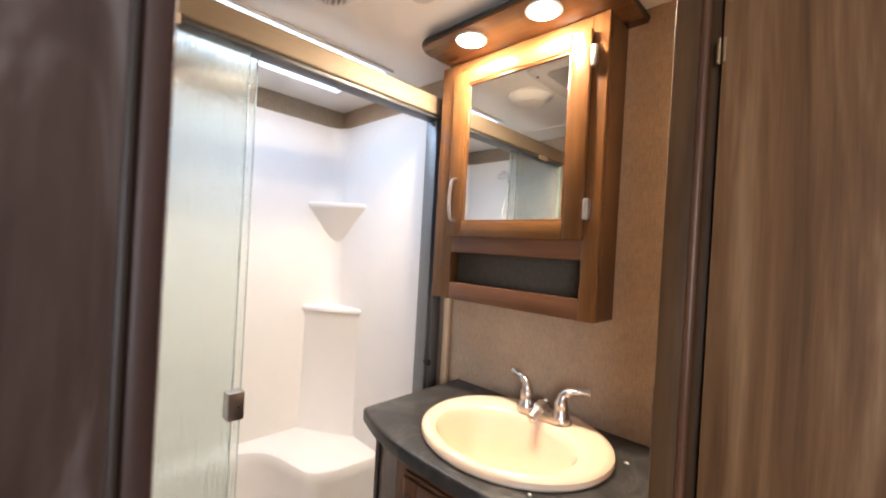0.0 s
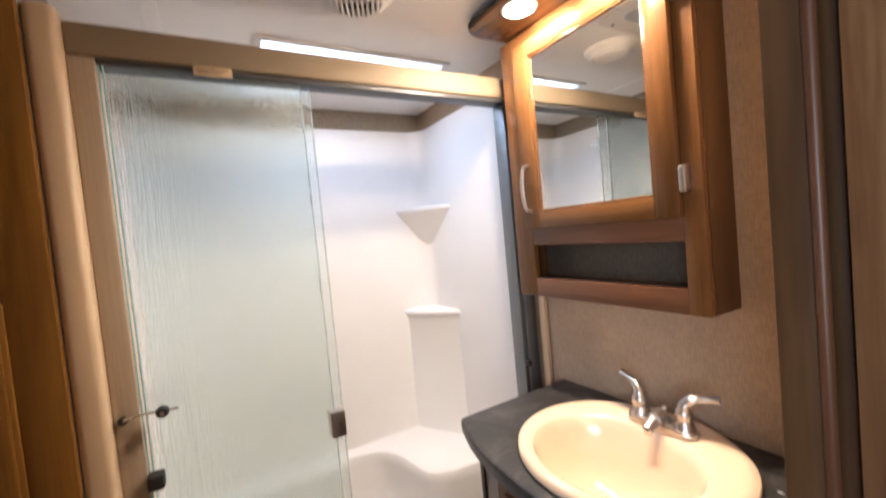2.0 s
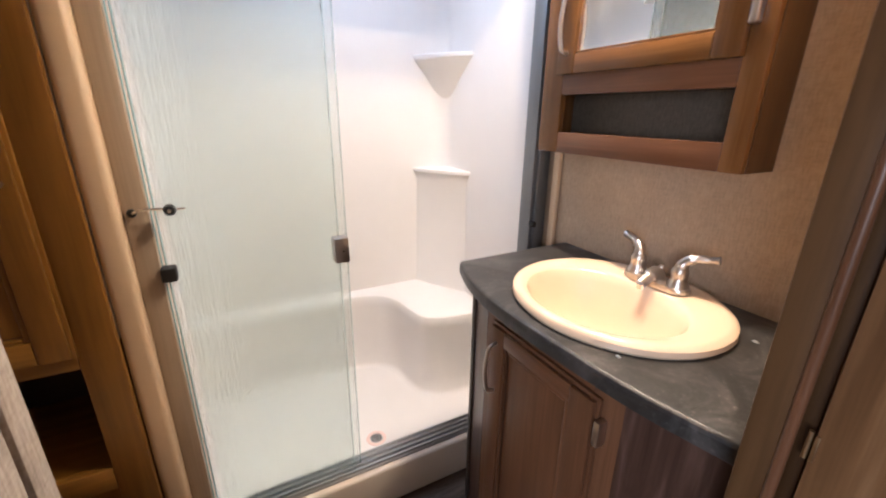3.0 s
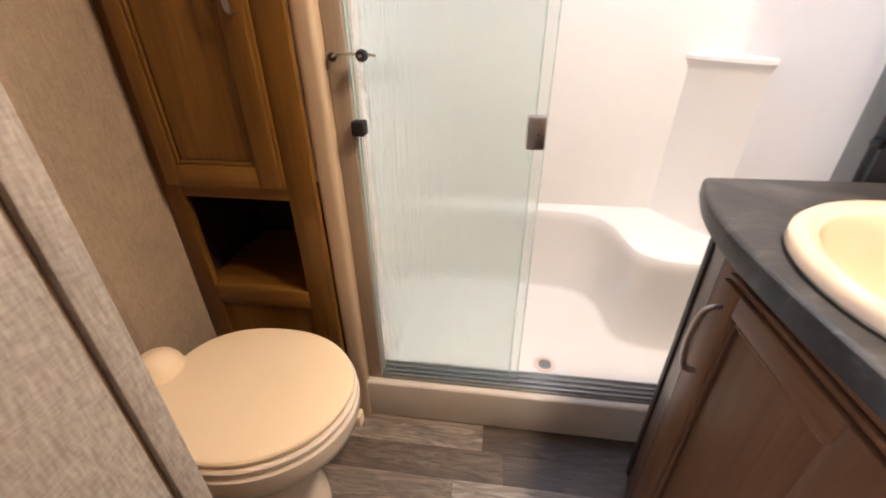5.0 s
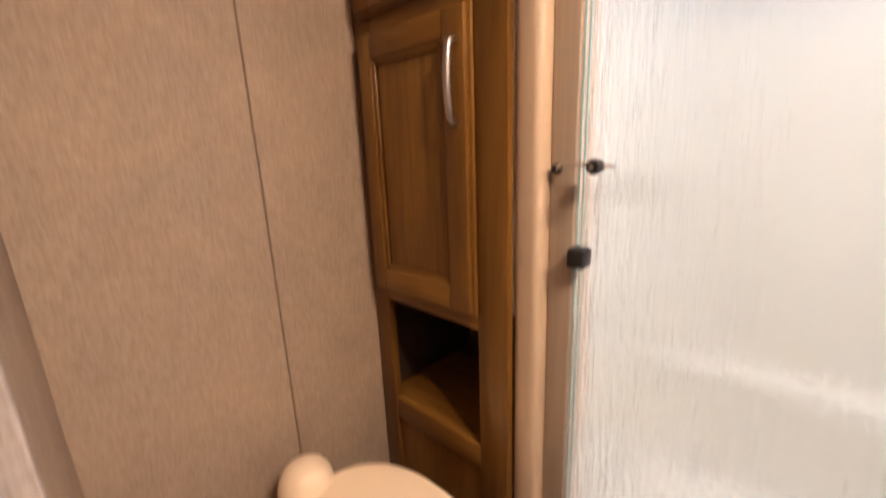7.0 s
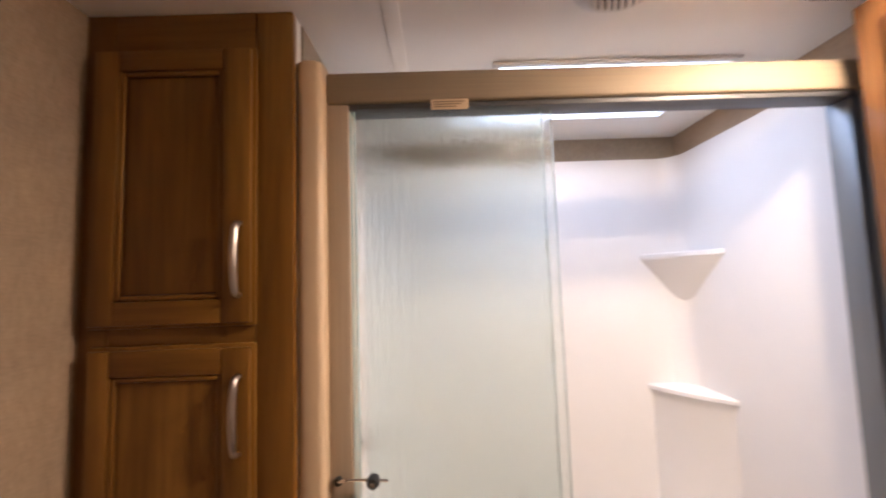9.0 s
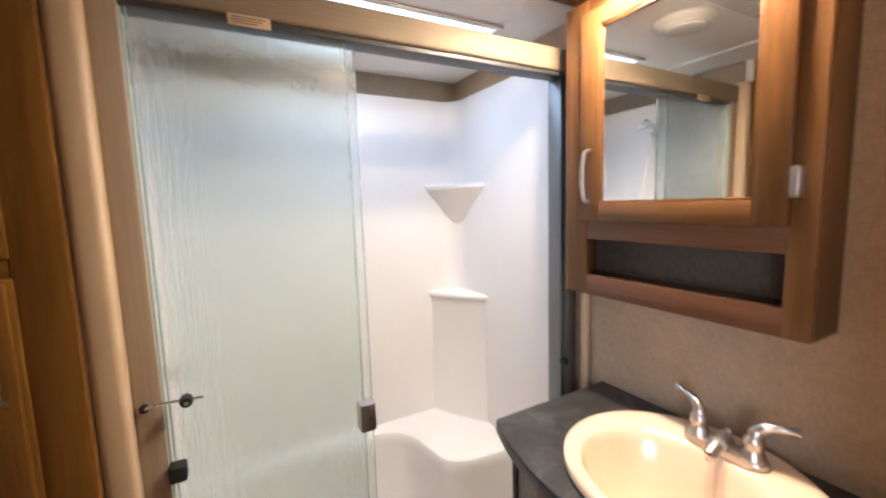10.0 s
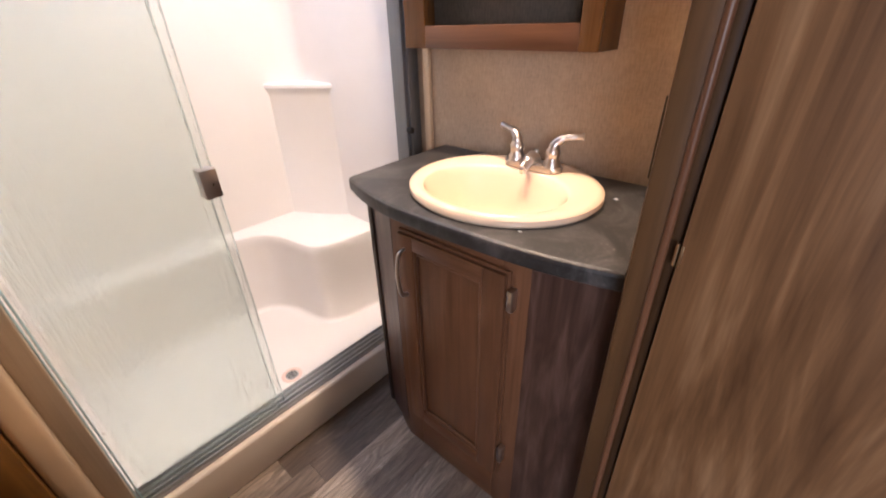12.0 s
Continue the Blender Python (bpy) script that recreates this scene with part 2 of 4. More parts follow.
def whole(name, bm, mat, label, category, group="", kind="", smooth=True):
    """A thing of one mesh, its origin at the middle of its base."""
    lo = [min(v.co[i] for v in bm.verts) for i in range(3)]
    hi = [max(v.co[i] for v in bm.verts) for i in range(3)]
    base = Vector(((lo[0] + hi[0]) / 2, (lo[1] + hi[1]) / 2, lo[2]))
    bmesh.ops.translate(bm, verts=bm.verts, vec=-base)
    ob = part(name, bm, mat, None, "", smooth)
    ob.location = base
    BASE[ob.name] = base
    return tagged(ob, label, category, group, kind)


def box(x0, x1, y0, y1, z0, z1, bevel=0.0, segments=2, bm=None):
    bm = bm or bmesh.new()
    made = bmesh.ops.create_cube(bm, size=1.0)["verts"]
    for v in made:
        v.co = Vector(((x0 + x1) / 2 + v.co.x * (x1 - x0), (y0 + y1) / 2 + v.co.y * (y1 - y0), (z0 + z1) / 2 + v.co.z * (z1 - z0)))
    if bevel:
        edges = {e for v in made for e in v.link_edges}
        bmesh.ops.bevel(bm, geom=list(edges), offset=bevel, segments=segments, profile=0.5, affect="EDGES")
    return bm


def prism(outline, z0, z1, bevel=0.0, axis="z", bm=None, segments=2):
    """A straight body over a flat outline; axis says along which way it is drawn out."""
    bm = bm or bmesh.new()
    def put(p, h):
        return {"z": (p[0], p[1], h), "y": (p[0], h, p[1]), "x": (h, p[0], p[1])}[axis]
    low = [bm.verts.new(put(p, z0)) for p in outline]
    high = [bm.verts.new(put(p, z1)) for p in outline]
    faces = [bm.faces.new(low), bm.faces.new(high)]
    n = len(outline)
    for i in range(n):
        bm.faces.new((low[i], low[(i + 1) % n], high[(i + 1) % n], high[i]))
    if bevel:
        edges = {e for f in faces for e in f.edges}
        bmesh.ops.bevel(bm, geom=list(edges), offset=bevel, segments=segments, profile=0.5, affect="EDGES")
    return bm


def sheet(a0, a1, b0, b1, c0, c1, holes=(), axis="z"):
    """A slab in the plane across axis, from c0 to c1 thick, with square openings right through it."""
    bm = bmesh.new()
    us = sorted({a0, a1, *[v for h in holes for v in h[:2]]})
    vs = sorted({b0, b1, *[v for h in holes for v in h[2:]]})
    def solid(i, j):
        if not (0 <= i < len(us) - 1 and 0 <= j < len(vs) - 1):
            return False
        u, v = (us[i] + us[i + 1]) / 2, (vs[j] + vs[j + 1]) / 2
        return not any(h[0] < u < h[1] and h[2] < v < h[3] for h in holes)
    def put(u, v, c):
        return {"z": (u, v, c), "y": (u, c, v), "x": (c, u, v)}[axis]
    def quad(*ps):
        bm.faces.new([bm.verts.new(put(*p)) for p in ps])
    for i in range(len(us) - 1):
        for j in range(len(vs) - 1):
            if not solid(i, j):
                continue
            u0, u1, v0, v1 = us[i], us[i + 1], vs[j], vs[j + 1]
            quad((u0, v0, c0), (u1, v0, c0), (u1, v1, c0), (u0, v1, c0))
            quad((u0, v0, c1), (u1, v0, c1), (u1, v1, c1), (u0, v1, c1))
            for di, dj, p, q in ((-1, 0, (u0, v0), (u0, v1)), (1, 0, (u1, v0), (u1, v1)), (0, -1, (u0, v0), (u1, v0)), (0, 1, (u0, v1), (u1, v1))):
                if not solid(i + di, j + dj):
                    quad((*p, c0), (*q, c0), (*q, c1), (*p, c1))
    bmesh.ops.remove_doubles(bm, verts=bm.verts, dist=1e-5)
    return bm


def lathe(profile, centre, axis="z", steps=32, bm=None, sx=1.0, sy=1.0):
    """Turns (radius, height) pairs about an axis through centre."""
    bm = bm or bmesh.new()
    rings = []
    for r, h in profile:
        ring = []
        for k in range(steps):
            a = 2 * math.pi * k / steps
            u, v = r * math.cos(a) * sx, r * math.sin(a) * sy
            p = {"z": (u, v, h), "y": (u, h, v), "x": (h, u, v)}[axis]
            ring.append(bm.verts.new(Vector(centre) + Vector(p)))
        rings.append(ring)
    for a, b in zip(rings, rings[1:]):
        for k in range(steps):
            bm.faces.new((a[k], a[(k + 1) % steps], b[(k + 1) % steps], b[k]))
    if profile[0] == profile[-1]:
        bmesh.ops.remove_doubles(bm, verts=bm.verts, dist=1e-6)
    else:
        for ring in (rings[0], rings[-1]):
            bm.faces.new(ring)
    return bm


def tube(points, radius, bm=None, steps=10, closed_ends=True, flat=1.0):
    """A round bar along points; radius may be one number or one per point."""
    bm = bm or bmesh.new()
    pts = [Vector(p) for p in points]
    rs = [radius] * len(pts) if isinstance(radius, (int, float)) else radius
    rings, side = [], None
    for i, p in enumerate(pts):
        d = (pts[min(i + 1, len(pts) - 1)] - pts[max(i - 1, 0)]).normalized()
        if side is None:
            side = d.orthogonal().normalized()
        side = (side - d * side.dot(d)).normalized()
        up = d.cross(side)
        rings.append([bm.verts.new(p + rs[i] * (math.cos(2 * math.pi * k / steps) * side + flat * math.sin(2 * math.pi * k / steps) * up)) for k in range(steps)])
    for a, b in zip(rings, rings[1:]):
        for k in range(steps):
            bm.faces.new((a[k], a[(k + 1) % steps], b[(k + 1) % steps], b[k]))
    if closed_ends:
        for r in (rings[0], rings[-1]):
            bm.faces.new(r)
    return bm


def curve(ps, steps=8, closed=False):
    """Points along a smooth curve through ps."""
    n, out = len(ps), []
    for i in range(n if closed else n - 1):
        a, b, c, d = [Vector(ps[k % n] if closed else ps[min(max(k, 0), n - 1)]) for k in (i - 1, i, i + 1, i + 2)]
        for s in range(steps):
            t = s / steps
            out.append(0.5 * ((2 * b) + (c - a) * t + (2 * a - 5 * b + 4 * c - d) * t * t + (3 * b - a - 3 * c + d) * t ** 3))
    if not closed:
        out.append(Vector(ps[-1]))
    return out


def rounded(x0, x1, y0, y1, r, steps=6):
    out = []
    for cx, cy, a in ((x1 - r, y0 + r, -90), (x1 - r, y1 - r, 0), (x0 + r, y1 - r, 90), (x0 + r, y0 + r, 180)):
        for k in range(steps + 1):
            t = radians(a + 90 * k / steps)
            out.append((cx + r * math.cos(t), cy + r * math.sin(t)))
    return out


# ---- the room: floor, walls, ceiling ----
TOP = 1.945
LEFT, RIGHT, BACK = -1.005, 0.565, 0.73
SKYLIGHT = (-0.19, 0.39, 0.165, 0.505)
HATCH = (-0.19, 0.155, -0.60, -0.262)


def structure(name, bm, mat, label, smooth=False):
    ob = part(name, bm, mat, None, "", smooth)
    return tagged(ob, label, name.split("_")[0], "", "structure")


floor = structure("floor", box(-1.7, 1.3, -2.6, 0.9, -0.06, -0.004), JOINT, "dark base under grey-brown vinyl plank flooring")
structure("ceiling", sheet(-1.7, 1.3, -2.6, 0.9, TOP, TOP + 0.05, [(SKYLIGHT), (HATCH)]), CEILING, "matt white vinyl ceiling with vent and skylight openings")
structure("wall_left", sheet(-0.885, 0.9, -0.06, TOP + 0.02, LEFT - 0.05, LEFT, axis="x"), PAPER, "beige woven wallpaper wall behind the toilet")
structure("wall_right", sheet(-0.883, 0.9, -0.06, TOP + 0.02, RIGHT, RIGHT + 0.05, axis="x"), PAPER, "beige woven wallpaper wall behind the sink")
structure("wall_back", sheet(LEFT, RIGHT, -0.06, TOP + 0.02, BACK, BACK + 0.05, axis="y"), TAUPE, "taupe vinyl wall above the white shower surround")
structure("wall_shower_side", sheet(0.0, BACK, -0.06, TOP + 0.02, -0.665, -0.612, axis="x"), TAUPE, "taupe vinyl wall between shower and linen cabinet")
structure("wall_sink_end", sheet(0.150, RIGHT, -0.06, TOP + 0.02, -0.88, -0.83, axis="y"), PAPER, "short beige wallpapered wall beside the sink")
structure("wall_toilet_end", sheet(LEFT, -0.541, -0.06, TOP + 0.02, -0.84, -0.622, axis="y"), PAPER, "thick beige wallpapered wall end beside the toilet")
structure("wall_hall_wood", box(-1.7, -0.4765, -0.882, -0.8405, -0.05, TOP + 0.02), DARKWOOD, "dark walnut laminate wall panel facing the hall")
structure("wall_hall_side", box(0.1525, 1.3, -0.93, -0.8805, -0.05, TOP + 0.02), RUSTIC, "brown laminate hall wall beside the doorway")
# out of view; its opening is added for the hall fill lamp
structure("wall_hall_left", sheet(-2.6, -0.83, -0.06, TOP + 0.02, -1.75, -1.7, [(-2.5, -1.6, 0.87, 1.77)], axis="x"), PAPER, "unseen beige hall wall with an opening added for the fill light")
structure("wall_hall_right", sheet(-2.6, -0.88, -0.06, TOP + 0.02, 1.3, 1.35, axis="x"), PAPER, "beige hall wall")
structure("wall_hall_rear", sheet(-1.75, 1.35, -0.06, TOP + 0.02, -2.65, -2.6, axis="y"), PAPER, "beige hall wall")
structure("wall_header", box(-0.4685, 0.1495, -0.882, -0.835, 1.915, TOP + 0.02), WOOD_X, "brown wooden header over the bathroom doorway")

# trim of the wall end, with its groove
edge_trim = structure("trim_wall_end", box(-0.5405, -0.531, -0.652, -0.6215, 0, TOP - 0.002, 0.003), GREYPAPER, "wallpaper-wrapped corner trim strip on the wall end", True)
structure("trim_wall_end_back", box(-0.5405, -0.531, -0.8395, -0.660, 0, TOP - 0.002, 0.003), GREYPAPER, "wallpaper-wrapped cover strip on the wall end", True)
structure("trim_wall_seam", box(LEFT + 0.0005, LEFT + 0.004, -0.281, -0.256, 0.0, TOP - 0.002, 0.0015), PAPER, "flat wallpaper batten over the wall seam", True)
structure("trim_seam_shadow_gap", box(LEFT - 0.001, LEFT + 0.0012, -0.2832, -0.2815, 0.0, TOP - 0.002), SEAM, "thin dark gap beside the wall batten")
structure("trim_ceiling_batten", box(-0.446, -0.412, -0.83, 0.72, TOP - 0.005, TOP + 0.001, 0.002), CEILING, "white ceiling batten over a panel seam", True)
structure("trim_sink_corner", box(0.548, 0.5645, -0.05, -0.022, 0.1, 1.84, 0.006), TAN, "tan vertical trim beside the shower frame", True)
structure("baseboard", box(LEFT + 0.0005, LEFT + 0.014, -0.6215, -0.06, 0.0005, 0.035, 0.004), TAN, "small tan shoe moulding along the toilet wall", True)

# doorway lining, right side
jamb = thing("door_frame", (0.14, -0.86, 0), "brown wooden door frame with a rounded bead", "door frame", "", "structure")
part("jamb", box(0.100, 0.1515, -0.8795, -0.842, 0.0, 1.914, 0.003), JAMBWOOD, jamb)
part("bead", tube([(0.101, -0.8785, 0.0), (0.101, -0.8785, 1.914)], 0.0055, steps=14), VANITYWOOD, jamb)
part("stop", box(0.1085, 0.150, -0.8955, -0.8800, 0, 1.914, 0.002), JAMBWOOD, jamb)
left_lining = thing("door_frame", (-0.46, -0.86, 0), "dark wooden door lining on the hall side", "door frame", "", "structure")
part("jamb", box(-0.476, -0.4690, -0.886, -0.831, 0, 1.914, 0.002), RUSTIC, left_lining)
part("bead", box(-0.4785, -0.4762, -0.8855, -0.8822, 0, 1.914, 0.0008), BROWNPLASTIC, left_lining)

door = thing("door_1", (0.10, -0.91, 0.01), "open rustic brown wooden bathroom door", "door", "", "structure")
part("leaf", box(0.096, 0.130, -1.54, -0.8985, 0.012, 1.905, 0.002), DOORWOOD, door)
for hz in (1.585, 0.955, 0.3):
    hinge = part("hinge", box(0.0945, 0.0962, -0.9025, -0.8990, hz - 0.015, hz + 0.015, 0.0005), BRASS, door, "small metal door hinge")
    part("hinge_pin", tube([(0.0985, -0.8945, hz - 0.016), (0.0985, -0.8945, hz + 0.016)], 0.0024), BRASS, hinge)
part("lever_plate", lathe([(0.0, -0.010), (0.026, -0.008), (0.028, 0.0)], (0.096, -1.48, 0.98), "x", 24), NICKEL, door)
part("door_knob", lathe([(0.0, -0.055), (0.02, -0.053), (0.026, -0.042), (0.02, -0.028), (0.01, -0.022), (0.01, -0.008)], (0.096, -1.48, 0.98), "x", 24), NICKEL, door)

plate = thing("light_switch", (0.205, -0.826, 1.02), "dark brown wall switch plate beside the doorway", "switch")
part("plate", box(0.172, 0.242, -0.8295, -0.8215, 1.02, 1.132, 0.002), BROWNPLASTIC, plate)
part("rocker", box(0.192, 0.222, -0.8225, -0.8165, 1.048, 1.104, 0.0015), BROWNPLASTIC, plate)


# ---- linen cabinet beside the shower ----
def panel_door(parent, x0, x1, z0, z1, face, in_l, in_r, in_b, in_t, axis="y", out=-1, wood_v=None, wood_h=None, name="door"):
    """A framed door with a recessed panel and moulded inner edge. The plan runs along x (axis y) or along y (axis x)."""
    wood_v, wood_h = wood_v or WOOD, wood_h or (WOOD_X if axis == "y" else WOOD_Y)
    def slab(u0, u1, d0, d1, v0, v1, bevel):
        lo, hi = min(face + d0, face + d1), max(face + d0, face + d1)
        return box(u0, u1, lo, hi, v0, v1, bevel) if axis == "y" else box(lo, hi, u0, u1, v0, v1, bevel)
    t, o, m = 0.019 * out, 0.0065, 0.010
    leaf = part(name, slab(x0, x1, 0.0, t * 0.45, z0, z1, 0.003), wood_v, parent)
    part("stile", slab(x0 + o, in_l, t * 0.45, t, z0 + o, z1 - o, 0.0028), wood_v, leaf)
    part("stile", slab(in_r, x1 - o, t * 0.45, t, z0 + o, z1 - o, 0.0028), wood_v, leaf)
    part("rail", slab(in_l + 0.0003, in_r - 0.0003, t * 0.45, t * 0.985, in_t, z1 - o, 0.0028), wood_h, leaf)
    part("rail", slab(in_l + 0.0003, in_r - 0.0003, t * 0.45, t * 0.985, z0 + o, in_b, 0.0028), wood_h, leaf)
    # sloped inner moulding, with a thin dark strip painting the shade beside the panel
    for u, side in ((in_l, 1), (in_r, -1)):
        u0, u1 = sorted((u + side * 0.0004, u + side * m))
        part("bead", slab(u0, u1, t * 0.45, t * 0.84, in_b + 0.0004, in_t - 0.0004, 0.0042), wood_v, leaf)
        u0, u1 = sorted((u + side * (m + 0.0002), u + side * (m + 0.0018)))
        part("groove_shade", slab(u0, u1, t * 0.45, t * 0.47, in_b + m, in_t - m, 0.0), BROWNPLASTIC, leaf, "dark strip painting the shade in the panel groove")
    for v, side in ((in_b, 1), (in_t, -1)):
        v0, v1 = sorted((v + side * 0.0004, v + side * m))
        part("bead", slab(in_l + m, in_r - m, t * 0.45, t * 0.84, v0, v1, 0.0042), wood_h, leaf)
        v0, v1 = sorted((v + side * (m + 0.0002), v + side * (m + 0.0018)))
        part("groove_shade", slab(in_l + m + 0.002, in_r - m - 0.002, t * 0.45, t * 0.47, v0, v1, 0.0), BROWNPLASTIC, leaf, "dark strip painting the shade in the panel groove")
    return leaf


def bow_handle(parent, foot, top, out, depth=0.026, width=0.0062):
    """An arched bar pull between two feet, standing out along the vector out."""
    a, b, o = Vector(foot), Vector(top), Vector(out)
    pts = [a, a + o * depth * 0.72 + (b - a) * 0.05, a + o * depth + (b - a) * 0.25, a + o * depth * 1.1 + (b - a) * 0.5, a + o * depth + (b - a) * 0.75, b + o * depth * 0.72 - (b - a) * 0.05, b]
    path = curve(pts, 5)
    n = len(path) - 1
    rs = [width * (0.75 + 0.35 * math.sin(math.pi * i / n)) for i in range(n + 1)]
    return part("handle", tube(path, rs, steps=12, flat=0.75), NICKEL, parent, "brushed nickel arched handle")


linen = thing("linen_cabinet", (-0.82, 0.1, 0), "tall brown wooden linen cabinet with two doors and an open niche", "cabinet")
LF = -0.028
# dark brown sides and back put the open niche's shade into their colour
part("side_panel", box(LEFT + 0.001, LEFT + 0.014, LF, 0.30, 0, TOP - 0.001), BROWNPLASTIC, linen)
part("side_panel", box(-0.628, -0.6155, LF, 0.30, 0.8, TOP - 0.001), WHITE, linen, "off-white cabinet side above the shower rail")
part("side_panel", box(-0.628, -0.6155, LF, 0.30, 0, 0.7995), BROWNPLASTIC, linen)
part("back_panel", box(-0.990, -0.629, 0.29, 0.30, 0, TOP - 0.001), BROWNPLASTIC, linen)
part("stile", box(LEFT + 0.001, -0.95, LF - 0.0185, LF - 0.0005, 0, TOP - 0.001, 0.002), WOOD, linen)
part("stile", box(-0.684, -0.6155, LF - 0.0185, LF - 0.0005, 0, TOP - 0.001, 0.003), WOOD, linen)
for z0, z1 in ((1.84, TOP - 0.001), (1.318, 1.36), (0.757, 0.80), (0.44, 0.497), (0.0, 0.09)):
    part("rail", box(-0.9498, -0.6842, LF - 0.018, LF - 0.0008, z0, z1, 0.002), WOOD_X, linen)
FF = LF - 0.019
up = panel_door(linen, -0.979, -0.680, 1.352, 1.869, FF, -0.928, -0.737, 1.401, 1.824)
bow_handle(up, (-0.704, FF - 0.019, 1.405), (-0.704, FF - 0.019, 1.535), (0, -1, 0), 0.021)
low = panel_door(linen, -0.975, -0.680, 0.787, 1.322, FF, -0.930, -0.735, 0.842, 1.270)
bow_handle(low, (-0.704, FF - 0.019, 1.135), (-0.704, FF - 0.019, 1.268), (0, -1, 0), 0.021)
part("shelf", box(-0.990, -0.629, LF, 0.29, 0.475, 0.4965), WOOD_X, linen)
part("shelf", box(-0.990, -0.629, LF, 0.29, 0.757, 0.775), WOOD_X, linen)
part("kick_panel", box(-0.9498, -0.6842, LF - 0.009, LF, 0.09, 0.44), WOOD, linen)


# ---- shower ----
shower = thing("shower_surround", (0.0, 0.36, 0.0), "glossy white moulded fibreglass shower surround with corner seat and shelves", "shower")


def liner():
    """Three walls with rounded inside corners, as one shell."""
    x0, x1, y1, r = -0.600, 0.556, 0.722, 0.075
    inner = [(x0, 0.075)]
    for cx, cy, a in ((x0 + r, y1 - r, 180), (x1 - r, y1 - r, 90)):
        for k in range(9):
            t = radians(a - 90 * k / 8)
            inner.append((cx + r * math.cos(t), cy + r * math.sin(t)))
    inner.append((x1, 0.075))
    outer = [(x1 + 0.005, 0.075), (x1 + 0.005, y1 + 0.005), (x0 - 0.005, y1 + 0.005), (x0 - 0.005, 0.075)]
    bm = bmesh.new()
    ring = inner + outer
    low = [bm.verts.new((*p, 0.06)) for p in ring]
    high = [bm.verts.new((*p, 1.858)) for p in ring]
    n = len(ring)
    for i in range(n):
        bm.faces.new((low[i], low[(i + 1) % n], high[(i + 1) % n], high[i]))
    bmesh.ops.triangle_fill(bm, edges=[bm.edges.get((high[i], high[(i + 1) % n])) for i in range(n)], use_beauty=True)
    return bm


part("wall_liner", liner(), GELCOAT, shower)
part("pan", sheet(-0.60, 0.556, 0.03, 0.72, 0.0, 0.07, [(-0.022, 0.022, 0.183, 0.227)]), GELCOAT, shower)


def seat():
    """The corner bench: a narrow ledge along the back that swells into a rounded seat."""
    front = curve([(-0.598, 0.700), (-0.30, 0.698), (-0.02, 0.694), (0.12, 0.680), (0.20, 0.640), (0.245, 0.56), (0.262, 0.46), (0.285, 0.375), (0.35, 0.335), (0.44, 0.322), (0.5555, 0.312)], 6)
    bm = bmesh.new()
    levels = [(0.0703, 0.032), (0.072, 0.022), (0.078, 0.013), (0.09, 0.008), (0.14, 0.005), (0.28, 0.004), (0.40, 0.012), (0.432, 0.013), (0.446, 0.006), (0.452, -0.008)]
    pts = [Vector((p[0], p[1])) for p in front]
    norms = []
    for i in range(len(pts)):
        d = (pts[min(i + 1, len(pts) - 1)] - pts[max(i - 1, 0)]).normalized()
        norms.append(Vector((d.y, -d.x)))
    rows = []
    for z, o in levels:
        rows.append([bm.verts.new((min(max((p + nn * o).x, -0.5985), 0.5555), min((p + nn * o).y, 0.716), z)) for p, nn in zip(pts, norms)])
    rows.append([bm.verts.new((v.co.x, 0.7205, 0.462)) for v in rows[-1]])
    for a, b in zip(rows, rows[1:]):
        for i in range(len(a) - 1):
            bm.faces.new((a[i], a[i + 1], b[i + 1], b[i]))
    return bm


part("seat", seat(), GELCOAT, shower, smooth=True)


def corner_shelf(z, reach, tip):
    """A quarter-round shelf in the corner over a tapering bracket."""
    cx, cy = 0.556, 0.722
    bm = bmesh.new()
    levels = [(z + 0.004, reach * 0.95), (z, reach), (z - 0.012, reach), (z - 0.022, reach * 0.95)]
    if tip:
        levels += [(z - 0.08, reach * 0.62), (tip + 0.03, 0.035 + reach * 0.06), (tip, 0.02)]
    else:
        levels += [(z - 0.045, reach * 0.90), (0.47, reach * 0.93), (0.452, reach * 1.0)]
    rows = []
    for h, r in levels:
        row = []
        for k in range(13):
            a = math.pi + 0.5 * math.pi * k / 12
            s, c = abs(math.sin(a)), abs(math.cos(a))
            f = 1.0 / (s + c) ** (0.72 if tip or h > z - 0.04 else 0.82)
            row.append(bm.verts.new((cx - r * c * f * 0.84, cy - r * s * f * 1.25, h)))
        rows.append(row)
    centre = bm.verts.new((cx, cy, z + 0.004))
    for k in range(12):
        bm.faces.new((centre, rows[0][k], rows[0][k + 1]))
    for a, b in zip(rows, rows[1:]):
        for k in range(12):
            bm.faces.new((a[k], a[k + 1], b[k + 1], b[k]))
    return part("corner_shelf", bm, GELCOAT, shower)


corner_shelf(1.49, 0.185, 1.30)
corner_shelf(1.018, 0.19, None)

curb = thing("shower_curb", (0.0, 0.0, 0.0), "tan-wrapped shower threshold with a metal track", "shower curb")
part("threshold", box(-0.60, 0.556, -0.02, 0.075, 0.0, 0.150, 0.010, 3), CURB, curb)

drain = thing("shower_drain", (0.0, 0.205, 0.06), "round perforated metal drain with a pinkish ring", "drain")
part("ring", lathe([(0.024, 0.069), (0.0255, 0.0722), (0.034, 0.0722), (0.038, 0.0706), (0.038, 0.066), (0.034, 0.064), (0.024, 0.069)], (0.0, 0.205, 0.0), steps=32), DRAINRING, drain)
part("sieve", lathe([(0.0, 0.0705), (0.022, 0.0705), (0.0245, 0.0685), (0.0245, 0.06)], (0.0, 0.205, 0.0), steps=28), ALU, drain)
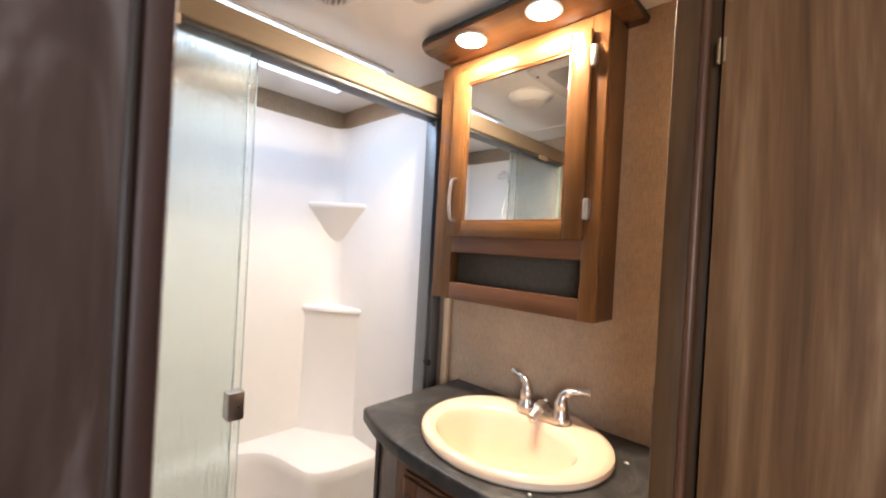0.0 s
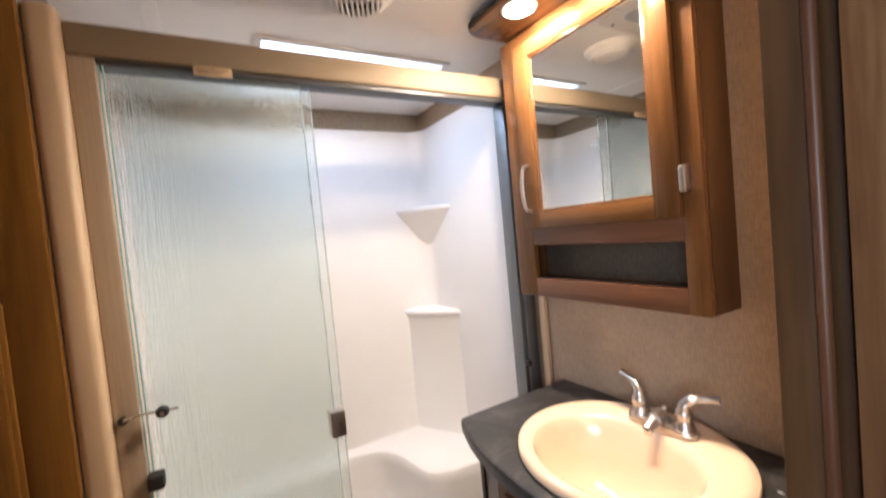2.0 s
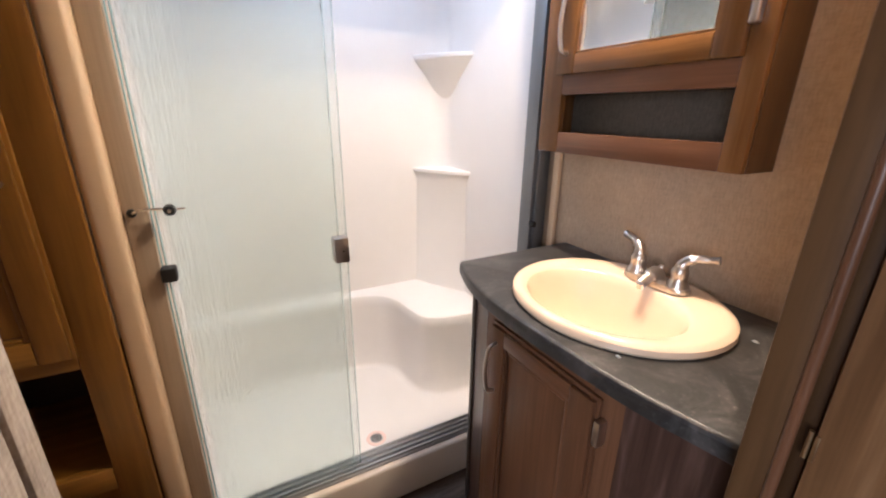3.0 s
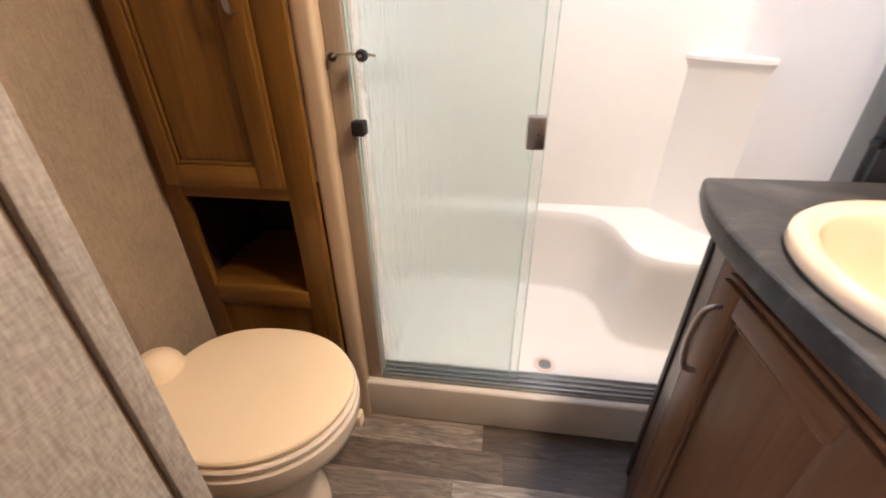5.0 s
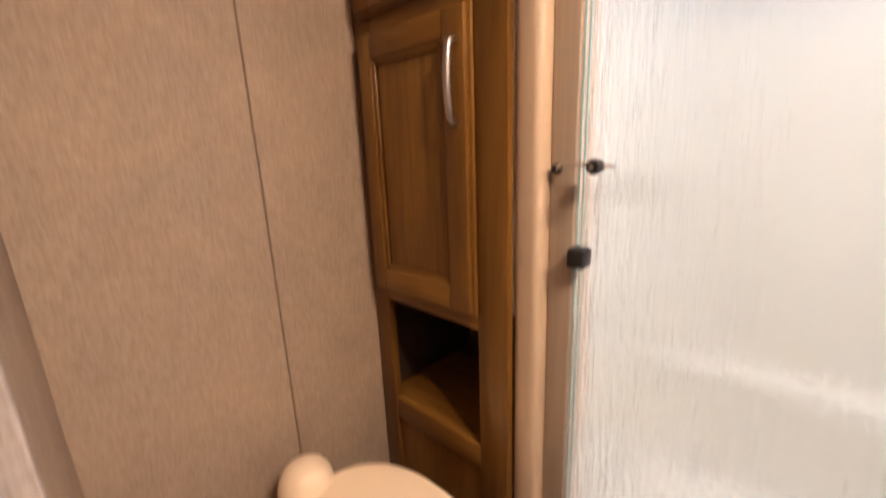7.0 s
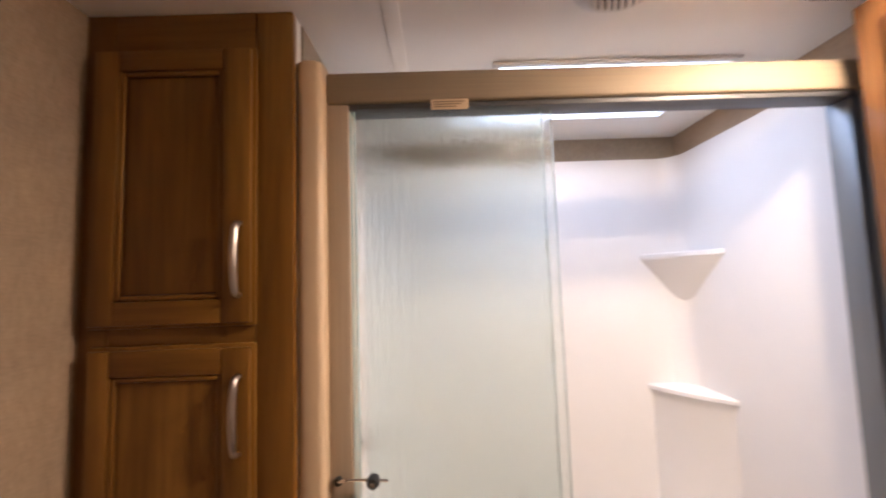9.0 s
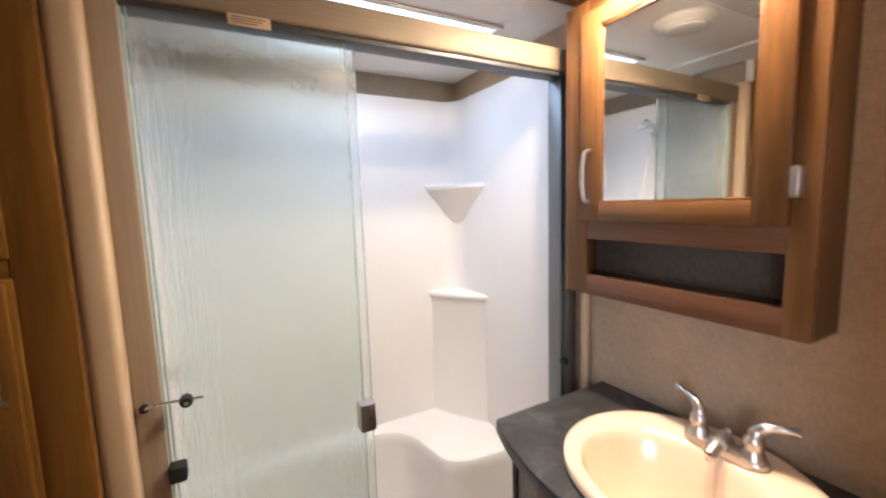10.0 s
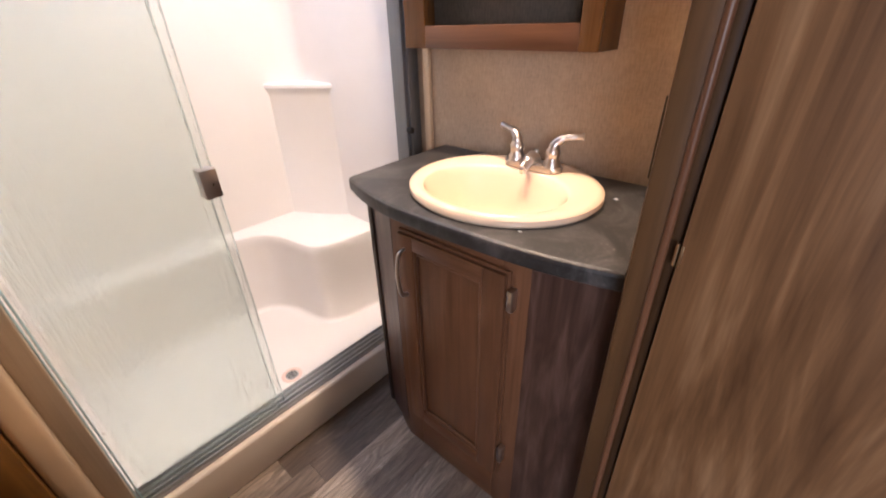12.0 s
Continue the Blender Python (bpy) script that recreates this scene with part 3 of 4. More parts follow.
for r, n in ((0.0, 1), (0.008, 6), (0.016, 11)):
    for k in range(n):
        a = 2 * math.pi * k / n
        part("hole", lathe([(0.0, 0.0709), (0.0029, 0.0709), (0.0029, 0.0700)], (r * math.cos(a), 0.205 + r * math.sin(a), 0.0), steps=8), RUBBER, drain)

frame_ = thing("shower_door_frame", (0.0, 0.03, 0.15), "satin champagne metal shower door frame with rails and posts", "shower frame")
part("post", prism(rounded(-0.6145, -0.566, -0.034, 0.07, 0.013), 0.0, 1.852, 0.004), TAN, frame_, "rounded tan corner post")
part("jamb", box(-0.5655, -0.523, 0.0, 0.066, 0.150, 1.778, 0.003), SATIN_Z, frame_)
header = part("header", box(-0.5655, 0.5555, -0.004, 0.066, 1.779, 1.842, 0.006, 3), SATIN, frame_)
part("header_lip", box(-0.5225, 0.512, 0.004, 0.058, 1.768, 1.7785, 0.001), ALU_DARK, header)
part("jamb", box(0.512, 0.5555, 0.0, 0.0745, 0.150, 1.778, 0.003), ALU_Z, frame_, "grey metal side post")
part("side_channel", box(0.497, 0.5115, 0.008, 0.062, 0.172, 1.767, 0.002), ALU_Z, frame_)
track = part("track", box(-0.5225, 0.5115, 0.0, 0.066, 0.1505, 0.160, 0.001), ALU, frame_, "ribbed grey metal bottom track")
for y in (0.004, 0.022, 0.042, 0.062):
    part("rib", box(-0.522, 0.511, y - 0.002, y + 0.002, 0.1602, 0.172, 0.0008), ALU, track)
label_plate = part("label_plate", box(-0.357, -0.282, -0.0065, -0.0042, 1.759, 1.780, 0.0008), TAN, frame_, "small tan label tag")
for bar_z, bar_end in ((1.7745, -0.290), (1.7695, -0.297), (1.7645, -0.306)):
    part("print_bar", box(-0.351, bar_end, -0.0071, -0.0066, bar_z - 0.0011, bar_z + 0.0011), SEAM, label_plate, "line of small print")

for y, x0, x1, lab in ((0.014, -0.5215, -0.136, "sliding rain-pattern glass shower panel pushed to one side"), (0.034, -0.505, -0.110, "second sliding rain-pattern glass panel behind the first")):
    pane = thing("shower_door", ((x0 + x1) / 2, y, 0.163), lab, "shower door", "sliding shower panels")
    g = part("glass_pane", box(x0 + 0.006, x1, y - 0.0025, y + 0.0025, 0.163, 1.775, 0.0008, 1), GLASS, pane)
    g.visible_shadow = False
    part("edge_strip", box(x1 + 0.0002, x1 + 0.0032, y - 0.0022, y + 0.0022, 0.163, 1.766, 0.0006), SEAL, pane, "clear green-tinted glass edge")
    if y < 0.02:
        for dx in (0.0, 0.0072):
            part("edge_seal", box(x0 + dx, x0 + dx + 0.0034, y - 0.0062, y - 0.0027, 0.163, 1.766, 0.001), TEAL, pane, "teal glass edge seal rib")
        part("pull", box(-0.150, -0.113, -0.010, 0.0275, 0.884, 0.951, 0.003), NICKEL, pane, "square brushed metal finger pull")
        part("pull_screw", lathe([(0.0, -0.0112), (0.002, -0.0112), (0.002, -0.009)], (-0.128, 0.0, 0.916), "y", 10), RUBBER, pane)

latch = thing("door_catch", (-0.55, 0.0, 1.045), "small metal catch arm with two black knobs", "latch")
part("knob", lathe([(0.0, -0.016), (0.007, -0.015), (0.009, -0.009), (0.007, -0.002), (0.0, -0.0005)], (-0.549, 0.0, 1.059), "y", 20), RUBBER, latch)
part("arm", tube(curve([(-0.549, -0.012, 1.059), (-0.53, -0.022, 1.066), (-0.50, -0.022, 1.066), (-0.455, -0.022, 1.063)], 5), 0.0028), CHROME, latch)
part("knob", lathe([(0.0, -0.036), (0.009, -0.035), (0.012, -0.026), (0.010, -0.012), (0.006, -0.006)], (-0.482, 0.0, 1.063), "y", 20), RUBBER, latch)
part("washer", lathe([(0.0, -0.0375), (0.004, -0.0375), (0.004, -0.0355)], (-0.482, 0.0, 1.063), "y", 14), CHROME, latch)
whole("bumper", box(-0.523, -0.4935, -0.022, 0.0105, 0.904, 0.936, 0.005), RUBBER, "black rubber bumper clipped on the glass edge", "bumper")
whole("bumper", box(0.497, 0.5115, -0.012, 0.016, 0.905, 0.924, 0.004), RUBBER, "small black rubber bumper on the metal post", "bumper")

spray = thing("hand_shower", (-0.59, 0.36, 1.0), "white hand shower with a hose on the shower side wall", "shower head")
part("bracket", lathe([(0.0, 0.0), (0.022, 0.001), (0.022, 0.018), (0.012, 0.03), (0.0, 0.03)], (-0.5995, 0.36, 1.72), "x", 20), WHITE, spray)
part("arm", tube(curve([(-0.575, 0.36, 1.72), (-0.55, 0.355, 1.75), (-0.50, 0.35, 1.765)], 5), 0.011), CHROME, spray)
part("head", lathe([(0.0, 0.0), (0.034, 0.004), (0.036, 0.016), (0.018, 0.034), (0.0, 0.038)], (-0.495, 0.345, 1.725), "z", 24), WHITE, spray)
part("hose", tube(curve([(-0.56, 0.36, 1.70), (-0.545, 0.39, 1.5), (-0.56, 0.44, 1.2), (-0.565, 0.46, 1.02), (-0.575, 0.42, 0.93), (-0.585, 0.36, 0.98)], 8), 0.007), WHITE, spray)
part("mixer", lathe([(0.0, 0.045), (0.018, 0.043), (0.02, 0.012), (0.045, 0.008), (0.048, 0.0)], (-0.5995, 0.36, 0.99), "x", 24), CHROME, spray)


# ---- vanity ----
vanity = thing("vanity_cabinet", (0.35, -0.47, 0), "brown wooden bathroom vanity cabinet with one panelled door", "cabinet")
VX = 0.152
part("side_panel", box(0.214, RIGHT - 0.001, -0.128, -0.114, 0.0, 0.833), RUSTIC, vanity)
part("edge_strip", box(0.208, 0.2145, -0.1285, -0.1135, 0.0, 0.833, 0.001), BROWNPLASTIC, vanity)
part("front_panel", prism([(0.2135, -0.1285), (VX, -0.272), (VX + 0.016, -0.272), (0.230, -0.1285)], 0.0, 0.833), RUSTIC, vanity)
part("stile", box(VX, VX + 0.018, -0.335, -0.2725, 0.0, 0.833, 0.0015), VANITYWOOD, vanity)
part("stile", box(VX, VX + 0.018, -0.668, -0.605, 0.0, 0.833, 0.0015), VANITYWOOD, vanity)
part("rail", box(VX + 0.0005, VX + 0.018, -0.6048, -0.3352, 0.775, 0.833, 0.0015), VANITYWOOD_Y, vanity)
part("rail", box(VX + 0.0005, VX + 0.018, -0.6048, -0.3352, 0.0, 0.165, 0.0015), VANITYWOOD_Y, vanity)
part("front_panel", prism([(VX, -0.6685), (0.176, -0.829), (0.192, -0.829), (VX + 0.016, -0.6685)], 0.0, 0.833), RUSTIC, vanity, "rustic brown laminate front panel")
part("floor_panel", box(0.24, RIGHT - 0.001, -0.82, -0.13, 0.08, 0.095), RUSTIC, vanity)
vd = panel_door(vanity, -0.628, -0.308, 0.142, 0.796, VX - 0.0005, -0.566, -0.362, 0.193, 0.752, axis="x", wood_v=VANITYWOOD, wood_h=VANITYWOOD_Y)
bow_handle(vd, (VX - 0.0195, -0.338, 0.622), (VX - 0.0195, -0.338, 0.752), (-1, 0, 0))
for hz in (0.735, 0.247):
    part("hinge", box(VX - 0.0225, VX - 0.0008, -0.643, -0.6285, hz - 0.026, hz + 0.026, 0.004), NICKEL, vd, "small nickel cabinet hinge")

CX, CY = 0.345, -0.468


def counter():
    """A laminate top with a bowed front, cut out for the basin."""
    front = [(p[0], p[1]) for p in curve([(0.150, -0.8295), (0.122, -0.70), (0.110, -0.55), (0.106, -0.43), (0.111, -0.31), (0.131, -0.205), (0.163, -0.112)], 6)]
    front += [(0.1665, -0.104), (0.171, -0.0985), (0.178, -0.096)]
    outline = front + [(RIGHT - 0.001, -0.096), (RIGHT - 0.001, -0.8295)]
    hole = [(CX - 0.01 + 0.185 * math.cos(a), CY + 0.212 * math.sin(a)) for a in [2 * math.pi * k / 40 for k in range(40)]]
    pts = [Vector(p) for p in outline]
    n = len(pts)
    def inset(d):
        out = []
        for k in range(n):
            e, f = (pts[k] - pts[k - 1]).normalized(), (pts[(k + 1) % n] - pts[k]).normalized()
            m = (Vector((-e.y, e.x)) + Vector((-f.y, f.x))).normalized()
            out.append(pts[k] - m * d if k < len(front) else pts[k])
        return out
    bm = bmesh.new()
    levels = [(0.834, 0.005), (0.8365, 0.0015), (0.841, 0.0), (0.861, 0.0), (0.8665, 0.0015), (0.8692, 0.005), (0.870, 0.009)]
    rows = [[bm.verts.new((p[0], p[1], z)) for p in inset(d)] for z, d in levels]
    for a, c in zip(rows, rows[1:]):
        for k in range(n):
            bm.faces.new((a[k], a[(k + 1) % n], c[(k + 1) % n], c[k]))
    cuts = []
    for z, rim in ((0.834, rows[0]), (0.870, rows[-1])):
        cut = [bm.verts.new((*p, z)) for p in hole]
        edges = [bm.edges.new((cut[k], cut[(k + 1) % 40])) for k in range(40)]
        edges += [bm.edges.get((rim[k], rim[(k + 1) % n])) for k in range(n)]
        bmesh.ops.triangle_fill(bm, edges=edges, use_beauty=True)
        cuts.append(cut)
    for k in range(40):
        bm.faces.new((cuts[0][k], cuts[0][(k + 1) % 40], cuts[1][(k + 1) % 40], cuts[1][k]))
    band = bm.copy()
    for b, keep_low in ((bm, False), (band, True)):
        gone = [f for f in b.faces if all(v.co.z < 0.8612 and v.co.x < 0.2 for v in f.verts) != keep_low]
        bmesh.ops.delete(b, geom=gone, context="FACES")
    return bm, band


top_bm, band_bm = counter()
worktop = thing("countertop", (0.34, -0.46, 0.834), "charcoal slate-look laminate countertop with a bowed front", "countertop")
part("top", top_bm, SLATE, worktop)
part("edge_band", band_bm, SLATE, worktop, "wrapped charcoal front edge")


def basin():
    """An oval drop-in basin: rolled rim, deck at the back, bowl set forward."""
    bm = bmesh.new()
    rows = []
    #       semi x, semi y, shift x, z
    spec = [(0.194, 0.217, 0.0, 0.869), (0.207, 0.230, 0.0, 0.8705), (0.211, 0.234, 0.0, 0.876), (0.2095, 0.2325, 0.0, 0.886), (0.203, 0.2255, -0.001, 0.892),
            (0.192, 0.2165, -0.004, 0.8938), (0.169, 0.198, -0.020, 0.8928), (0.151, 0.183, -0.035, 0.8910), (0.144, 0.176, -0.0390, 0.8895), (0.140, 0.172, -0.0405, 0.885),
            (0.134, 0.166, -0.042, 0.866), (0.122, 0.153, -0.043, 0.832), (0.101, 0.131, -0.043, 0.797), (0.075, 0.100, -0.040, 0.768), (0.045, 0.058, -0.036, 0.753), (0.024, 0.024, -0.033, 0.748)]
    for sx, sy, dx, z in spec:
        rows.append([bm.verts.new((CX + dx + sx * math.cos(2 * math.pi * k / 56), CY + sy * math.sin(2 * math.pi * k / 56), z)) for k in range(56)])
    for a, b in zip(rows, rows[1:]):
        for k in range(56):
            bm.faces.new((a[k], a[(k + 1) % 56], b[(k + 1) % 56], b[k]))
    bm.faces.new(rows[-1])
    return bm


sink = thing("sink_basin", (CX, CY, 0.87), "glossy biscuit oval drop-in sink basin in the countertop", "sink")
part("bowl", basin(), BISCUIT, sink)
part("drain", lathe([(0.0, 0.7495), (0.012, 0.7495), (0.020, 0.7505), (0.022, 0.749), (0.022, 0.746)], (CX - 0.033, CY, 0.0), steps=24), CHROME, sink, "chrome drain flange")

for dab_x, dab_y, dab_r in ((0.441, -0.704, 0.0042), (0.176, -0.622, 0.0034)):
    whole("sealant_dab", lathe([(0.0, 0.8732), (dab_r * 0.5, 0.8728), (dab_r * 0.9, 0.8714), (dab_r, 0.8703)], (dab_x, dab_y, 0.0), steps=14, sy=1.5), ALU, "small dried grey sealant dab on the dark countertop", "sealant dab", "sealant dabs")

faucet = thing("faucet", (0.468, -0.478, 0.893), "brushed nickel two-lever centerset faucet", "faucet")
fx, fy = 0.468, -0.478
part("base", prism([(fx + 0.0 + p[1], fy + p[0]) for p in rounded(-0.078, 0.078, -0.024, 0.024, 0.0235)], 0.8925, 0.907, 0.005), NICKEL, faucet)
part("spout", tube(curve([(fx + 0.008, fy, 0.900), (fx + 0.002, fy, 0.916), (fx - 0.016, fy, 0.918), (fx - 0.036, fy, 0.911), (fx - 0.054, fy, 0.902)], 5), [0.020] * 4 + [0.019] * 4 + [0.0165] * 5 + [0.0125] * 8, steps=16, flat=0.8), NICKEL, faucet)
part("lift_rod", tube([(fx + 0.012, fy, 0.905), (fx + 0.012, fy, 0.928)], 0.003), NICKEL, faucet)
part("lift_knob", lathe([(0.0, 0.937), (0.005, 0.936), (0.006, 0.931), (0.003, 0.926)], (fx + 0.012, fy, 0.0), steps=14), NICKEL, faucet)
part("aerator", lathe([(0.0, 0.0), (0.009, 0.0), (0.009, 0.012), (0.0, 0.012)], (fx - 0.050, fy, 0.8905), steps=16), CHROME, faucet)
for s in (1, -1):
    hy = fy + s * 0.0508
    h = part("valve", lathe([(0.022, 0.905), (0.021, 0.915), (0.0165, 0.921), (0.016, 0.932), (0.0175, 0.936), (0.017, 0.944), (0.012, 0.952), (0.0, 0.953)], (fx, hy, 0.0), steps=24), NICKEL, faucet)
    part("lever", tube(curve([(fx, hy, 0.945), (fx + 0.003, hy + s * 0.004, 0.962), (fx + 0.010, hy + s * 0.020, 0.974), (fx + 0.018, hy + s * 0.042, 0.978), (fx + 0.024, hy + s * 0.062, 0.981)], 5), [0.0130] * 5 + [0.0112] * 5 + [0.0086] * 5 + [0.0074] * 4 + [0.0088] * 2, steps=14), NICKEL, h)


# ---- medicine cabinet with lamp canopy ----
med = thing("medicine_cabinet", (0.505, -0.33, 1.16), "brown wooden medicine cabinet with mirrored door and open niche", "cabinet")
MX, MF = 0.449, 0.467
# the jamb wood's darker tone paints the shade on this side
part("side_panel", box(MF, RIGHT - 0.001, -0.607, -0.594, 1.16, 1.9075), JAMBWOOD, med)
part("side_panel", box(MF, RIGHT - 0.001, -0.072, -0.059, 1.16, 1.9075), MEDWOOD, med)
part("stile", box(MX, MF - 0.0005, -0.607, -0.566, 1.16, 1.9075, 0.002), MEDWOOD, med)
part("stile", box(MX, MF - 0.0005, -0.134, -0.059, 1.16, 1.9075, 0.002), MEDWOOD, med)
# duller maple copy paints the weaker lamplight on the lower rails
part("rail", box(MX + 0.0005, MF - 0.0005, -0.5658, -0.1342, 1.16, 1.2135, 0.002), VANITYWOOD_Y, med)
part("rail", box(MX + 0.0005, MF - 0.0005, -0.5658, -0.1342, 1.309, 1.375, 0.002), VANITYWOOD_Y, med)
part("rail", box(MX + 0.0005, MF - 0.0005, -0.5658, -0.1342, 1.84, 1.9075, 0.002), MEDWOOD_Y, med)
part("shelf", box(MF, RIGHT - 0.001, -0.5938, -0.0722, 1.192, 1.205), MEDWOOD_Y, med)
part("shelf", box(MF, RIGHT - 0.001, -0.5938, -0.0722, 1.312, 1.326), MEDWOOD_Y, med)
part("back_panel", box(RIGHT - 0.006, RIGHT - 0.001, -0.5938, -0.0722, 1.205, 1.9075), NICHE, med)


def mirror_door():
    y0, y1, z0, z1, face, out = -0.572, -0.127, 1.357, 1.868, MX - 0.0005, 0.020
    a0, a1, b0, b1 = -0.521, -0.185, 1.404, 1.826
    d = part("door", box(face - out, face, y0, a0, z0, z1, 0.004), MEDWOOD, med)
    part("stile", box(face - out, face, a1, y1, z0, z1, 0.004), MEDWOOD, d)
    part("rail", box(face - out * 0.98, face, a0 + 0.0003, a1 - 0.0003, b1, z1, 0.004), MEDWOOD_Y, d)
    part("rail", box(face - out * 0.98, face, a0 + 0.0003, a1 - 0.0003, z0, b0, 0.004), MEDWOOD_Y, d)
    part("mirror", box(face - 0.010, face - 0.004, a0 - 0.001, a1 + 0.001, b0 - 0.001, b1 + 0.001), MIRROR, d, "clear mirror glass", False)
    for e in ((a0 + 0.0003, a0 + 0.005, b0, b1), (a1 - 0.005, a1 - 0.0003, b0, b1)):
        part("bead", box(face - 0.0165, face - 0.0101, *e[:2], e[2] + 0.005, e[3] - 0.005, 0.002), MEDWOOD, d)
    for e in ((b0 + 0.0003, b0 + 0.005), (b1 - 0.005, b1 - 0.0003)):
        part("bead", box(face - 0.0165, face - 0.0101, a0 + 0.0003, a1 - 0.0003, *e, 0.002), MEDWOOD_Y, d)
    bow_handle(d, (face - out, -0.160, 1.405), (face - out, -0.160, 1.534), (-1, 0, 0), 0.026, 0.0066)
    for hz in (1.80, 1.432):
        part("hinge", box(face - 0.021, face - 0.0003, -0.5865, -0.5725, hz - 0.026, hz + 0.026, 0.004), NICKEL, d, "small nickel cabinet hinge")
    return d


mirror_door()


def canopy_outline(grow):
    x0, x1, y0, y1 = 0.298 - grow, RIGHT - 0.001, -0.655 - grow, -0.088 + grow
    out = [(x1, y0), (x1, y1)]
    for cx, cy, a, r in ((x0 + 0.05, y1 - 0.05, 90, 0.05), (x0 + 0.075, y0 + 0.075, 180, 0.075)):
        out += [(cx + r * math.cos(radians(a + 90 * k / 8)), cy + r * math.sin(radians(a + 90 * k / 8))) for k in range(9)]
    return out


canopy = thing("light_canopy", (0.44, -0.38, 1.914), "brown wooden light canopy with black edging over the mirror", "light canopy")
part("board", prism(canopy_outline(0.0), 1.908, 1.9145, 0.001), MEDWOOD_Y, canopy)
part("edging", prism(canopy_outline(0.0030), 1.9148, 1.9255, 0.002), RUBBER, canopy, "black edge trim")
# inset to fit the camera's view: the ceiling seems to meet the edging
part("riser", prism(canopy_outline(-0.085), 1.9256, 1.9445), WHITE, canopy, "white block inset out of the camera's view above the edging")
for ly in (-0.482, -0.254):
    lamp = thing("puck_light", (0.356, ly, 1.904), "lit round warm puck light in the canopy", "lamp", "puck lights")
    part("trim_ring", lathe([(0.0375, 1.9079), (0.0440, 1.9079), (0.0450, 1.9055), (0.041, 1.9035), (0.0375, 1.9040), (0.0375, 1.9079)], (0.356, ly, 0.0), steps=32), WHITE, lamp)
    part("lens", lathe([(0.0, 1.8965), (0.013, 1.8970), (0.025, 1.8988), (0.0335, 1.9022), (0.0370, 1.9058), (0.0372, 1.9080)], (0.356, ly, 0.0), steps=32), LAMP, lamp, "glowing warm lens")
for sy in (-0.62, -0.13):
    whole("screw", lathe([(0.0, 1.9070), (0.0035, 1.9072), (0.004, 1.9083)], (0.345, sy, 0.0), steps=12), RUBBER, "small dark screw head under the canopy", "screw", "canopy screws")


# ---- ceiling fittings ----
grille = thing("ceiling_vent", (-0.012, -0.115, 1.92), "round white slotted ceiling vent", "vent")
part("rim", lathe([(0.055, 1.921), (0.059, 1.9185), (0.064, 1.9195), (0.071, 1.9285), (0.083, 1.933), (0.087, 1.9375), (0.087, 1.9445), (0.055, 1.9445), (0.055, 1.921)], (-0.012, -0.115, 0.0), steps=44), WHITE, grille)
part("recess", lathe([(0.0, 1.9365), (0.0555, 1.9365), (0.0555, 1.9444), (0.0, 1.9444)], (-0.012, -0.115, 0.0), steps=36), BROWNPLASTIC, grille)
turned = Matrix.Translation((-0.012, -0.115, 0.0)) @ Matrix.Rotation(radians(-22), 4, "Z") @ Matrix.Translation((0.012, 0.115, 0.0))
for k in range(-4, 5):
    x = k * 0.0118
    half = math.sqrt(max(0.0565 ** 2 - x * x, 0.0002))
    slat = box(-0.012 + x - 0.0032, -0.012 + x + 0.0032, -0.115 - half, -0.115 + half, 1.9145, 1.932, 0.0012, 1)
    bmesh.ops.transform(slat, matrix=turned, verts=slat.verts)
    part("slat", slat, WHITE, grille)
crossbar = box(-0.012 - 0.0555, -0.012 + 0.0555, -0.118, -0.112, 1.922, 1.931)
bmesh.ops.transform(crossbar, matrix=turned, verts=crossbar.verts)
part("crossbar", crossbar, WHITE, grille)

hatch = thing("roof_vent", (-0.02, -0.43, TOP), "square white roof vent with smoked dome, fan blades and a knob", "roof vent")


def garnish():
    x0, x1, y0, y1 = HATCH
    bm = bmesh.new()
    rings = [(0.045, TOP - 0.0005, 0.03), (0.043, TOP - 0.006, 0.03), (0.004, TOP - 0.008, 0.035), (-0.004, TOP - 0.004, 0.035), (-0.008, TOP + 0.02, 0.035), (-0.014, TOP + 0.125, 0.035)]
    rows = []
    for g, z, r in rings:
        rows.append([bm.verts.new((*p, z)) for p in rounded(x0 - g, x1 + g, y0 - g, y1 + g, r, 5)])
    for a, b in zip(rows, rows[1:]):
        for k in range(len(a)):
            bm.faces.new((a[k], a[(k + 1) % len(a)], b[(k + 1) % len(a)], b[k]))
    return bm


part("garnish", garnish(), GREYPLASTIC, hatch, "grey-white vent garnish ring")
part("dome", box(HATCH[0] + 0.002, HATCH[1] - 0.002, HATCH[2] + 0.002, HATCH[3] - 0.002, TOP + 0.15, TOP + 0.17), FANDARK, hatch, "smoked dark vent dome")
part("housing", sheet(HATCH[0] - 0.0, HATCH[1] + 0.0, HATCH[2] - 0.0, HATCH[3] + 0.0, TOP + 0.0505, TOP + 0.15, [(HATCH[0] + 0.006, HATCH[1] - 0.006, HATCH[2] + 0.006, HATCH[3] - 0.006)]), GREYPLASTIC, hatch)
inner = [p for p in rounded(HATCH[0] + 0.026, HATCH[1] - 0.026, HATCH[2] + 0.026, HATCH[3] - 0.026, 0.045, 5)]
part("screen_frame", tube([(*p, TOP + 0.100) for p in inner + inner[:1]], 0.006, steps=8), WHITE, hatch)
fan = part("fan_hub", lathe([(0.0, 0.0), (0.018, 0.001), (0.022, 0.02), (0.0, 0.021)], (-0.035, -0.40, TOP + 0.115), steps=20), GREYPLASTIC, hatch)
